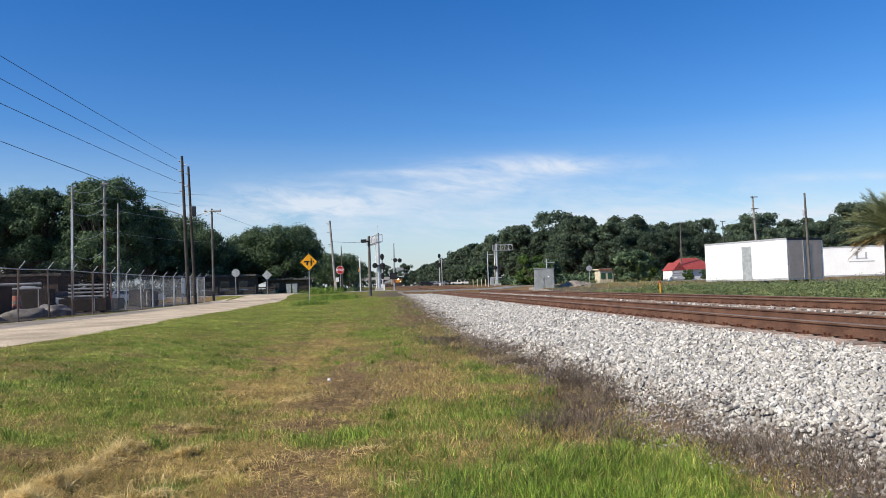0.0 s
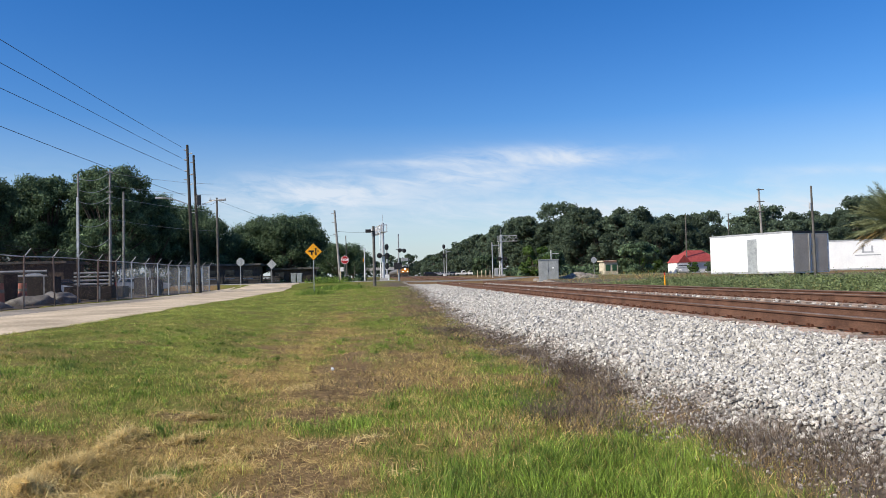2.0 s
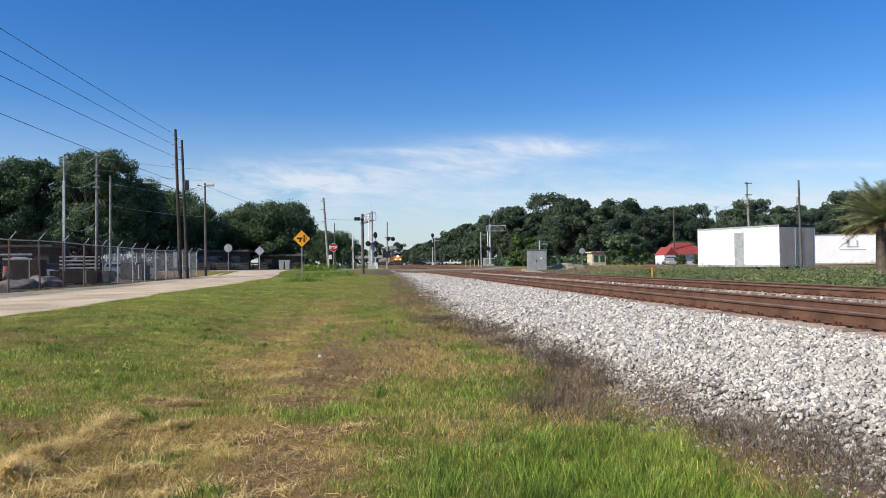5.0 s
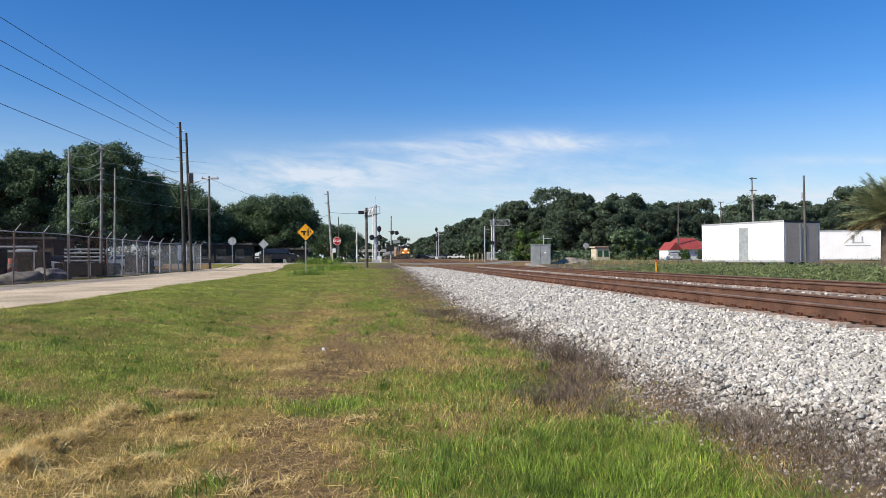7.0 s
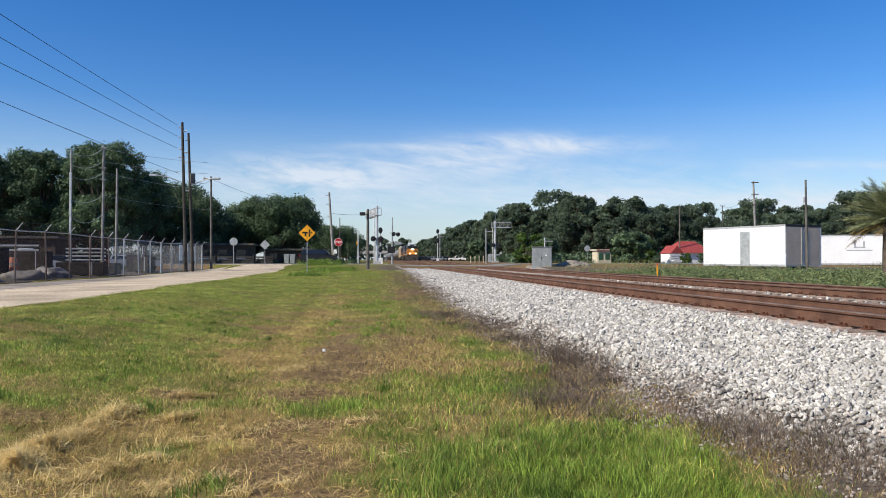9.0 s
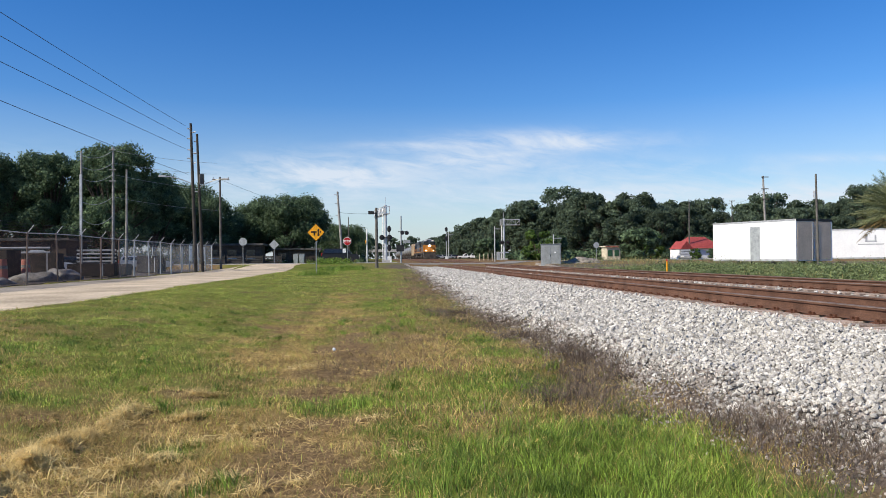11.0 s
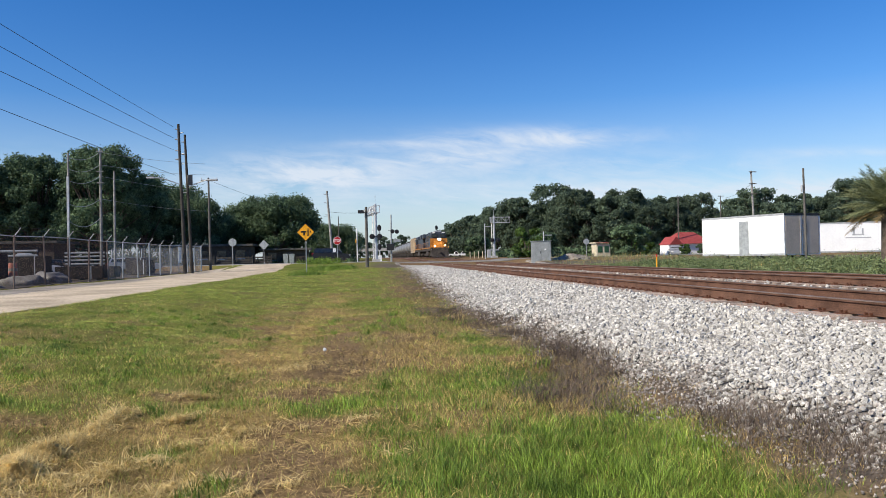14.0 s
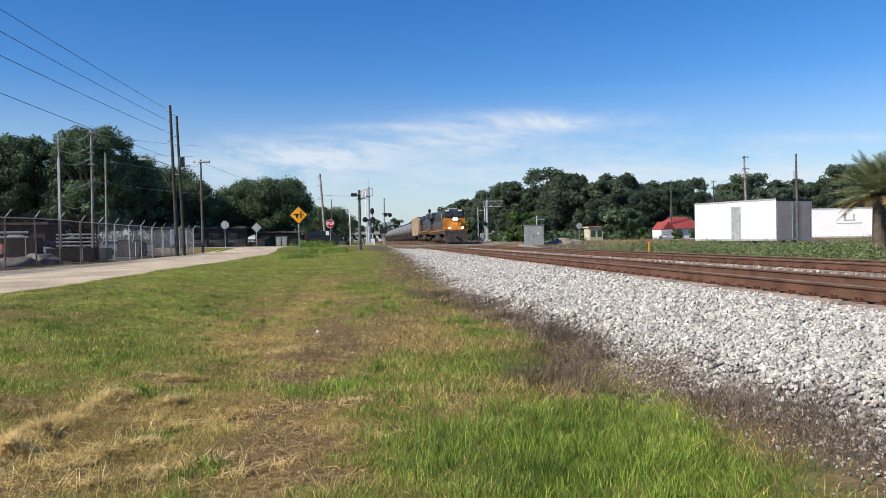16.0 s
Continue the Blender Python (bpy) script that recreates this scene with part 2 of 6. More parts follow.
M = {
    "turf": ground_material(),
    "green": mat("grass_green", (0.105, 0.18, 0.026), (0.265, 0.375, 0.056), rough=0.55, island=0.55, trans=0.22, scale=0.8, fine=6, bump=0),
    "olive": mat("grass_olive", (0.31, 0.35, 0.068), (0.6, 0.61, 0.145), rough=0.6, island=0.55, trans=0.2, scale=0.8, fine=6, bump=0),
    "straw": mat("grass_straw", (0.35, 0.245, 0.085), (0.68, 0.49, 0.19), rough=0.7, island=0.55, trans=0.15, scale=1.5, fine=8, bump=0),
    "hay": mat("mown_hay", (0.72, 0.53, 0.2), (0.92, 0.75, 0.37), rough=0.7, island=0.22, trans=0.35, scale=1.5, fine=8, bump=0),
    "dead": mat("dead_weed", (0.075, 0.056, 0.042), (0.21, 0.16, 0.12), rough=0.8, island=0.4, trans=0.1, scale=2, fine=9, bump=0),
    "ballast_bed": mat("ballast_fines", (0.1, 0.088, 0.075), (0.3, 0.27, 0.24), rough=0.95, scale=4, fine=30, bump=0.8),
    "old_bed": mat("oily_old_ballast", (0.13, 0.105, 0.085), (0.36, 0.32, 0.27), rough=0.95, scale=6, fine=40, bump=0.8),
    "stone": mat("limestone", (0.36, 0.34, 0.305), (0.59, 0.56, 0.505), rough=0.9, island=0.36, random_ob=0.12, scale=8, fine=60, bump=0.3),
    "dirty_stone": mat("dirty_limestone", (0.2, 0.17, 0.145), (0.46, 0.41, 0.36), rough=0.95, island=0.5, scale=8, fine=60, bump=0.3),
    "pale_dust": mat("pale_stone_dust", (0.52, 0.42, 0.36), (0.72, 0.61, 0.53), rough=0.95, scale=3, fine=50, bump=0.6),
    "post_rust": mat("rust_stained_post", (0.16, 0.11, 0.085), (0.3, 0.23, 0.19), rough=0.8, scale=3, fine=30, bump=0.1),
    "pole_dark": mat("dark_creosoted_wood", (0.035, 0.031, 0.027), (0.085, 0.076, 0.066), rough=0.95, scale=2, fine=25, bump=0.4),
    "pole_pale": mat("bleached_pole_wood", (0.2, 0.19, 0.175), (0.36, 0.345, 0.32), rough=0.95, scale=2, fine=25, bump=0.4),
    # far leaves: the haze of distance is mixed into this paler, bluer colour
    "leaf_far": mat("haze_tinted_leaf", (0.075, 0.112, 0.078), (0.14, 0.185, 0.118), rough=0.8, island=0.35, random_ob=0.25, trans=0.45, spec=0.1, scale=0.3, fine=2, bump=0),
    "rail": mat("rusted_rail", (0.095, 0.047, 0.03), (0.17, 0.088, 0.056), rough=0.8, metal=0.1, scale=2, fine=50, bump=0.2),
    "railtop": mat("worn_railhead", (0.12, 0.085, 0.068), (0.22, 0.165, 0.135), rough=0.65, metal=0.15, scale=3, fine=60, bump=0.05),
    "tie": mat("weathered_tie", (0.26, 0.19, 0.15), (0.5, 0.4, 0.33), rough=0.95, random_ob=0.3, scale=4, fine=60, bump=0.5),
    "plate": mat("tie_plate_steel", (0.11, 0.045, 0.025), rough=0.85, metal=0.1, bump=0.2),
    "asphalt": mat("dusty_asphalt", (0.45, 0.36, 0.245), (0.66, 0.54, 0.385), rough=0.95, scale=0.5, fine=12, bump=0.3),
    "street": mat("grey_asphalt", (0.18, 0.165, 0.145), (0.3, 0.28, 0.24), rough=0.95, scale=0.5, fine=20, bump=0.3),
    # yard asphalt kept dark to carry the tree shade in its colour
    "yardfloor": mat("shade_dark_yard_asphalt", (0.05, 0.042, 0.035), (0.12, 0.1, 0.085), rough=0.95, scale=0.4, fine=10, bump=0.3),
    "galv": mat("galvanised_steel", (0.42, 0.43, 0.43), (0.56, 0.57, 0.57), rough=0.5, metal=0.35, scale=3, fine=30, bump=0.05),
    "alu": mat("bare_aluminium", (0.5, 0.51, 0.52), (0.6, 0.61, 0.62), rough=0.45, metal=0.3, scale=2, fine=20, bump=0.03),
    "wood": mat("grey_pole_wood", (0.085, 0.078, 0.068), (0.17, 0.157, 0.14), rough=0.95, scale=2, fine=25, bump=0.4),
    "dark": mat("black_paint", (0.018, 0.018, 0.02), (0.035, 0.035, 0.037), rough=0.55, bump=0.05),
    "wire": mat("wire", (0.03, 0.03, 0.035), rough=0.6, bump=0),
    "white": mat("white_panel", (0.8, 0.8, 0.8), (0.85, 0.85, 0.84), var=0.05, rough=0.45, scale=0.6, fine=7, bump=0.05),
    "doorgrey": mat("grey_steel_door", (0.6, 0.47, 0.34), (0.68, 0.54, 0.4), var=0.06, rough=0.55, scale=1, fine=9, bump=0.06),
    "trim": mat("grey_trim", (0.4, 0.41, 0.42), rough=0.5, metal=0.2, bump=0.05),
    "yellow": mat("sign_orange_yellow", (0.86, 0.36, 0.01), (0.92, 0.42, 0.02), rough=0.4, scale=2, fine=14, bump=0.02, emit=((0.9, 0.35, 0.01), 0.0)),
    "black": mat("sign_black", (0.012, 0.012, 0.012), rough=0.5, bump=0),
    "red": mat("sign_red", (0.5, 0.02, 0.025), (0.56, 0.03, 0.03), rough=0.4, bump=0.02),
    "signwhite": mat("sign_white", (0.75, 0.75, 0.73), rough=0.4, bump=0.02),
    "signback": mat("sign_back", (0.38, 0.4, 0.4), rough=0.5, metal=0.3, bump=0.03),
    "cabinet": mat("cabinet_aluminium", (0.3, 0.315, 0.31), (0.33, 0.345, 0.34), rough=0.5, metal=0.25, scale=2, fine=15, bump=0.04),
    "concrete": mat("concrete", (0.4, 0.38, 0.35), (0.5, 0.48, 0.45), rough=0.95, bump=0.3),
    "leaf": mat("oak_leaf", (0.07, 0.115, 0.064), (0.135, 0.195, 0.1), rough=0.7, island=0.45, random_ob=0.15, trans=0.25, spec=0.15, scale=0.3, fine=2, bump=0),
    "leaf_b": mat("bright_leaf", (0.06, 0.12, 0.02), (0.11, 0.18, 0.035), rough=0.5, island=0.4, random_ob=0.15, trans=0.3, scale=0.3, fine=2, bump=0),
    "bark": mat("bark", (0.07, 0.055, 0.042), (0.14, 0.11, 0.085), rough=0.95, fine=20, bump=0.6),
    "weed": mat("weed_leaf", (0.135, 0.185, 0.07), (0.27, 0.32, 0.135), rough=0.55, island=0.4, trans=0.3, scale=0.5, fine=3, bump=0),
    "frond": mat("palm_frond", (0.2, 0.235, 0.11), (0.38, 0.39, 0.19), rough=0.45, island=0.35, trans=0.25, scale=1, fine=5, bump=0),
    "frond_dry": mat("dry_frond", (0.28, 0.19, 0.08), (0.42, 0.3, 0.13), rough=0.7, island=0.3, trans=0.2, scale=1, fine=5, bump=0),
    "chain": see_through("chain_link", (0.36, 0.355, 0.34), 0.26, metal=0.2),
    "screen": see_through("brown_windscreen", (0.075, 0.04, 0.026), 0.5, rough=0.9),
    "lens_red": mat("red_lens", (0.03, 0.006, 0.006), rough=0.2, bump=0),
    "glass": mat("dark_glass", (0.015, 0.018, 0.02), rough=0.08, bump=0, spec=0.6),
}


# ---- building helpers ----
def add_box(bm, c, s, bevel=0.0):
    r = bmesh.ops.create_cube(bm, size=1.0, matrix=Matrix.LocRotScale(c, None, s))
    if bevel:
        es = list({e for v in r["verts"] for e in v.link_edges})
        bmesh.ops.bevel(bm, geom=es, offset=bevel, segments=2, affect="EDGES", profile=0.7)


def add_rod(bm, a, b, r0, r1=None, seg=10):
    a, b = Vector(a), Vector(b)
    d = b - a
    m = Matrix.Translation((a + b) / 2) @ d.to_track_quat("Z", "Y").to_matrix().to_4x4()
    bmesh.ops.create_cone(bm, cap_ends=True, segments=seg, radius1=r0, radius2=r0 if r1 is None else r1, depth=d.length, matrix=m)


def part(name, bm, material, parent=None, label="", smooth=False):
    me = bpy.data.meshes.new(name)
    bm.to_mesh(me)
    bm.free()
    if smooth:
        me.polygons.foreach_set("use_smooth", [True] * len(me.polygons))
    me.materials.append(material)
    ob = new(name, me)
    if parent:
        ob.parent = parent
    if label:
        tagged(ob, label)
    return ob


def box_part(name, c, s, material, parent=None, bevel=0.0, label=""):
    bm = bmesh.new()
    add_box(bm, c, s, bevel)
    return part(name, bm, material, parent, label)


def rod_part(name, a, b, r0, material, parent=None, r1=None, seg=10, label=""):
    bm = bmesh.new()
    add_rod(bm, a, b, r0, r1, seg)
    return part(name, bm, material, parent, label, smooth=False)


def thing(name, label, category, at=(0, 0, 0), rz=0.0, group="", kind=""):
    ob = new(name)
    ob.empty_display_size = 0.2
    ob.matrix_basis = pose(*at, 0, 0, rz)
    return tagged(ob, label, category, group, kind)


def np_mesh(name, verts, faces, material, parent=None):
    """One mesh from arrays: verts (n, 3), faces (m, k)."""
    me = bpy.data.meshes.new(name)
    k = faces.shape[1]
    me.vertices.add(len(verts))
    me.vertices.foreach_set("co", verts.astype(np.float32).ravel())
    me.loops.add(faces.size)
    me.loops.foreach_set("vertex_index", faces.astype(np.int32).ravel())
    me.polygons.add(len(faces))
    me.polygons.foreach_set("loop_start", np.arange(0, faces.size, k, dtype=np.int32))
    me.update(calc_edges=True)
    me.polygons.foreach_set("use_smooth", [False] * len(me.polygons))
    me.materials.append(material)
    ob = new(name, me)
    if parent:
        ob.parent = parent
    return ob


rng = np.random.default_rng(7)


def hash2(i, j, seed):
    v = np.sin(i * 127.1 + j * 311.7 + seed * 74.7) * 43758.5453
    return v - np.floor(v)


def vnoise(x, y, s, seed=0):
    """Smooth value noise in 0..1 with cells of s metres, two octaves."""
    out = 0
    for o, w in ((1.0, 0.65), (0.43, 0.35)):
        u, v = x / (s * o), y / (s * o)
        i, j = np.floor(u), np.floor(v)
        fu, fv = u - i, v - j
        fu, fv = fu * fu * (3 - 2 * fu), fv * fv * (3 - 2 * fv)
        a = hash2(i, j, seed) * (1 - fu) + hash2(i + 1, j, seed) * fu
        b = hash2(i, j + 1, seed) * (1 - fu) + hash2(i + 1, j + 1, seed) * fu
        out = out + w * (a * (1 - fv) + b * fv)
    return out


def sstep(a, b, x):
    t = np.clip((x - a) / (b - a), 0, 1)
    return t * t * (3 - 2 * t)


# ---- the lie of the land ----
RAIL_TOP, TRACK_A, TRACK_B = 0.85, 7.29, 12.2
TIE_TOP = RAIL_TOP - 0.2


def rise(y):
    """The line climbs gently towards and past the crossing."""
    return 0.55 * sstep(66, 150, np.asarray(y, float))


def land(x, y):
    """Height of the ground: a swale beside the track bed, rising to the lane and to the crossing."""
    x, y = np.asarray(x, float), np.asarray(y, float)
    low = 0.62 * sstep(6, 60, y) + 0.12 * sstep(55, 72, y)
    left = sstep(0.5, 7.2, -x)
    z = low + (0.55 - low) * left * (1 - sstep(50, 70, y)) + (0.62 - low) * left * sstep(50, 70, y)
    bed = sstep(2.2, 5.6, x) * (1 - sstep(14.2, 16.5, x))
    z = z * (1 - bed) + (TIE_TOP - 0.06) * bed
    right = sstep(15, 18, x)
    z = z * (1 - right) + (0.42 + 0.25 * sstep(60, 110, y)) * right
    street = sstep(60, 77, y) * (1 - sstep(92, 110, y)) * sstep(-15.5, -12, x + 30 * (y > 76))
    level = 1.1 - 0.27 * sstep(1.5, 4.5, x) + 0.27 * sstep(14.5, 17, x)
    street = np.where((x > 3) & (x < 16), street * (y > 79.5) * (y < 90), street)
    z = z * (1 - street) + level * street
    z = z + rise(y) * (1 - street * (np.abs(x - 9.5) > 6.5))
    bumps = (vnoise(x, y, 1.1, 3) - 0.5) * 0.1 + (vnoise(x, y, 0.35, 5) - 0.5) * 0.06
    calm = np.maximum(bed, np.maximum(street, ((x < -7.2) & (x > -15)) * 1.0))
    return z + bumps * (1 - calm) * (np.abs(y) < 80)


def toe_drift(y):
    """How far the toe of the ballast lies towards the rails."""
    return 0.3 + np.clip((np.asarray(y, float) - 18) * 0.011, 0, 0.6) + 0.22 * (1 - sstep(4.3, 8.5, y)) + 0.33 * (1 - sstep(12, 22, y))


# patches of the sward: place, half widths, weight
GREEN_PATCHES = ((1.2, 5.0, 0.75, 1.1, 1.3), (2.1, 5.6, 0.55, 0.9, 1.3), (2.45, 6.75, 0.28, 0.5, 1.3), (0.5, 5.5, 0.45, 0.7, 0.7), (2.25, 4.6, 0.6, 0.5, 1.0), (1.5, 9.3, 0.6, 0.9, 1.1), (0.5, 10.0, 0.4, 0.6, 0.6), (1.9, 8.6, 0.35, 0.6, 0.7), (1.8, 13.0, 0.35, 2.0, 0.6), (-0.55, 7.9, 0.45, 0.4, 0.9), (-0.05, 8.3, 0.3, 0.4, 0.6), (-1.75, 6.1, 0.16, 0.35, 1.0), (-3.3, 7.6, 0.28, 0.35, 1.3), (-1.1, 5.15, 0.2, 0.15, 0.7), (-1.55, 8.0, 0.25, 0.25, 0.7), (-0.35, 5.3, 0.2, 0.25, 0.6), (0.3, 6.6, 0.35, 0.35, 0.5), (0.95, 7.5, 0.4, 0.6, 0.25))
WORN_PATCHES = ((-2.1, 11.6, 0.75, 1.7, 0.65), (-1.4, 15.5, 0.4, 4.0, 0.45), (-2.2, 6.2, 0.7, 0.9, 0.7), (-0.65, 5.8, 0.5, 0.9, 1.0), (-0.3, 11.0, 0.7, 2.0, 0.5), (1.0, 12.6, 0.5, 1.8, 0.3), (-1.3, 6.9, 0.5, 0.6, 0.5), (-1.0, 24.0, 0.6, 5.0, 0.4))
STRAW_PATCHES = ((-2.1, 11.6, 0.75, 1.7, 0.7), (-2.2, 6.3, 0.8, 1.3, 0.9), (-1.3, 7.0, 0.4, 0.7, 0.8), (-1.4, 15.5, 0.4, 4.0, 0.5), (1.0, 12.6, 0.5, 1.8, 0.15), (-1.0, 24.0, 0.6, 5.0, 0.5))
BARE_PATCHES = ((-0.65, 5.7, 0.42, 0.8, 1.0), (-1.0, 8.6, 0.5, 0.3, 0.6), (-2.15, 8.35, 0.28, 0.18, 0.9), (-0.3, 7.15, 0.4, 0.22, 0.8), (-0.9, 6.9, 0.4, 0.14, 0.8), (-0.5, 10.3, 0.6, 0.6, 0.5), (-0.6, 14.0, 0.3, 4.0, 0.45), (-0.6, 12.5, 0.3, 0.6, 0.5))
DEAD_PATCHES = ((2.2, 8.0, 0.5, 1.0, 1.0), (2.75, 9.6, 0.45, 1.0, 0.8), (3.05, 6.1, 0.32, 0.8, 1.1), (3.25, 5.0, 0.4, 0.6, 0.9), (2.9, 12.0, 0.4, 1.6, 0.6), (2.6, 15.5, 0.4, 2.4, 0.6), (1.05, 7.1, 0.3, 0.5, 0.4), (-0.2, 11.2, 0.6, 1.6, 0.35), (0.4, 13.5, 0.8, 3.0, 0.35), (1.6, 26.0, 1.0, 10.0, 0.6), (2.3, 42.0, 1.0, 16.0, 0.9))


def zones(x, y):
    """Weights of green, straw and dead growth at a place, and of bare grit."""
    big, mid, fine = vnoise(x, y, 3.2, 11), vnoise(x, y, 0.9, 12), vnoise(x, y, 0.33, 13)
    wx, wy = x + 0.35 * (vnoise(x, y, 0.5, 14) - 0.5), y + 0.7 * (vnoise(x, y, 0.5, 15) - 0.5)

    def patches(rows):
        return sum(k * np.exp(-((wx - cx) / sx) ** 2 - ((wy - cy) / sy) ** 2) for cx, cy, sx, sy, k in rows)

    bare, dead = patches(BARE_PATCHES), patches(DEAD_PATCHES)
    lawn = sstep(1.6, 3.4, -x) * sstep(7.6, 9.6, y)
    green = 0.44 + 1.2 * (mid - 0.5) + 0.9 * (fine - 0.5) + 0.7 * (big - 0.5) + 0.42 * lawn + 0.25 * sstep(16, 26, y) + patches(GREEN_PATCHES) - patches(WORN_PATCHES)
    straw = 0.46 + 1.2 * (fine - 0.5) + 0.6 * (big - 0.4) - 0.22 * sstep(16, 26, y) + patches(STRAW_PATCHES)
    edge = x - toe_drift(y)
    toe = 1 - sstep(1.75, 2.5, edge + 0.9 * (mid - 0.5))
    grit = sstep(1.7, 2.5, edge + 1.0 * (fine - 0.5))
    dead = np.clip(dead * (0.35 + 1.2 * fine), 0, 1) * (1 - sstep(3.0, 3.4, edge + 0.6 * (mid - 0.5)))
    verge = sstep(-15.6, -15.0, x)  # nothing grows on the yard side
    grit = np.clip(grit * (y < 70) + 0.9 * np.exp(-((wx - 1.7) / 1.5) ** 2 - ((wy - 67) / 6) ** 2) + 0.75 * fine * np.exp(-((wx - 2.2) / 1.2) ** 2 - ((wy - 46) / 17) ** 2), 0, 1)
    green = np.clip(green - 1.0 * bare - 0.7 * dead, 0, 1) * toe * verge
    straw = np.clip(straw - 1.0 * bare - 0.2 * dead, 0.05, 1) * toe * (0.2 + 0.8 * verge)
    return green, straw, dead, grit


def build_ground():
    xs = np.unique(np.concatenate([np.arange(-9, 4.5, 0.16), np.arange(4.5, 24, 0.7), np.arange(24, 70, 5), np.arange(70, 900, 80), -np.arange(9, 24, 0.7), -np.arange(24, 70, 5), -np.arange(70, 900, 80)]))
    ys = np.unique(np.concatenate([np.arange(-2, 26, 0.16), np.arange(26, 100, 0.8), np.arange(100, 300, 10), np.arange(300, 2600, 150), -np.arange(2, 300, 25)]))
    gx, gy = np.meshgrid(xs, ys)
    z = land(gx, gy)
    v = np.stack([gx, gy, z], -1).reshape(-1, 3)
    w = len(xs)
    i, j = np.meshgrid(np.arange(w - 1), np.arange(len(ys) - 1))
    a = (j * w + i).ravel()
    ob = np_mesh("ground", v, np.stack([a, a + 1, a + w + 1, a + w], -1), M["turf"])
    ob.data.polygons.foreach_set("use_smooth", [True] * len(ob.data.polygons))
    g, s, d, grit = zones(gx, gy)
    col = np.stack([g, s, grit, np.ones_like(g)], -1).reshape(-1, 4)
    at = ob.data.attributes.new("sward", "FLOAT_COLOR", "POINT")
    at.data.foreach_set("color", col.astype(np.float32).ravel())
    return tagged(ob, "patchy rough grass, straw and bare brown soil", "ground", kind="structure")


def ribbon(name, pts_l, pts_r, material, lift, label, category):
    """A laid surface that follows the land, its edges turned down into the soil."""
    n, k = len(pts_l), 8
    v = []
    for (x, y), (u, w) in zip(pts_l, pts_r):
        for i, t in enumerate((0, 0, 0.2, 0.4, 0.6, 0.8, 1, 1)):
            px, py = x + (u - x) * t, y + (w - y) * t
            v.append((px, py, float(land(px, py)) + (lift if 0 < i < k - 1 else -0.12)))
    f = [(i * k + j, i * k + j + 1, i * k + j + k + 1, i * k + j + k) for i in range(n - 1) for j in range(k - 1)]
    ob = np_mesh(name, np.array(v), np.array(f), material)
    return tagged(ob, label, category, kind="structure")


ground = build_ground()


def lane_edge(y, side):
    wob = 0.13 * np.sin(y * 0.31 + side) + 0.09 * np.sin(y * 0.93 + 2 * side) + 0.04 * np.sin(y * 3.1)
    return (-7.5 if side else -14.6) + wob


_ys = list(np.arange(-12, 80, 0.5))
lane = ribbon("road_lane", [(lane_edge(y, 0), y) for y in _ys], [(lane_edge(y, 1), y) for y in _ys], M["asphalt"], 0.012, "dusty pale asphalt lane beside the fence", "road")
_xs = list(np.arange(-120, 120, 2.0))
yard = ribbon("yard_surface", [(-44.0, y) for y in _ys[28:184]], [(-15.3, y) for y in _ys[28:184]], M["yardfloor"], 0.02, "worn asphalt of the fenced yard, colour darkened for tree shade", "yard")
street = ribbon("road_street", [(x, 80.0) for x in _xs], [(x, 89.0) for x in _xs], M["street"], 0.03, "grey asphalt street over the tracks", "road")

sidewalk = ribbon("pavement", [(x, 77.9) for x in _xs[20:62]], [(x, 79.3) for x in _xs[20:62]], M["concrete"], 0.07, "pale concrete pavement along the street", "pavement")


# ---- track ----
def rail_profile_mesh(bm, x, y0, y1, head):
    """Foot, web and head of a flat-bottomed rail as one swept section."""
    b = RAIL_TOP - 0.186
    if head:
        sec = [(-0.036, 0.172), (-0.03, 0.186), (0.03, 0.186), (0.036, 0.172)]
    else:
        sec = [(-0.076, 0), (-0.076, 0.011), (-0.014, 0.03), (-0.009, 0.09), (-0.012, 0.138), (-0.036, 0.146), (-0.038, 0.171), (0.038, 0.171), (0.036, 0.146), (0.012, 0.138), (0.009, 0.09), (0.014, 0.03), (0.076, 0.011), (0.076, 0)]
    ys = [y0, *range(66, 152, 7), y1]
    ends = [[bm.verts.new((x + u, y, b + v + float(rise(y)))) for u, v in sec] for y in ys]
    k = len(sec)
    for e0, e1 in zip(ends, ends[1:]):
        for i in range(k):
            bm.faces.new((e0[i], e0[(i + 1) % k], e1[(i + 1) % k], e1[i]))
    bm.faces.new(ends[0])
    bm.faces.new(ends[-1])
    bmesh.ops.recalc_face_normals(bm, faces=bm.faces)


def build_track(cx, label):
    tr = thing("railway_track", label, "railway track", (0, 0, 0), group="railway tracks")
    for s in (-0.755, 0.755):
        bm = bmesh.new()
        rail_profile_mesh(bm, cx + s, -6, 900, False)
        r = part("rail", bm, M["rail"], tr, "rust-brown steel rail")
        bm = bmesh.new()
        rail_profile_mesh(bm, cx + s, -6, 900, True)
        part("running_surface", bm, M["railtop"], r, "dull worn rail head")
    return tr


TRACKS = [build_track(TRACK_A, "rusty railway track on white ballast"), build_track(TRACK_B, "farther rusty railway track on ballast")]


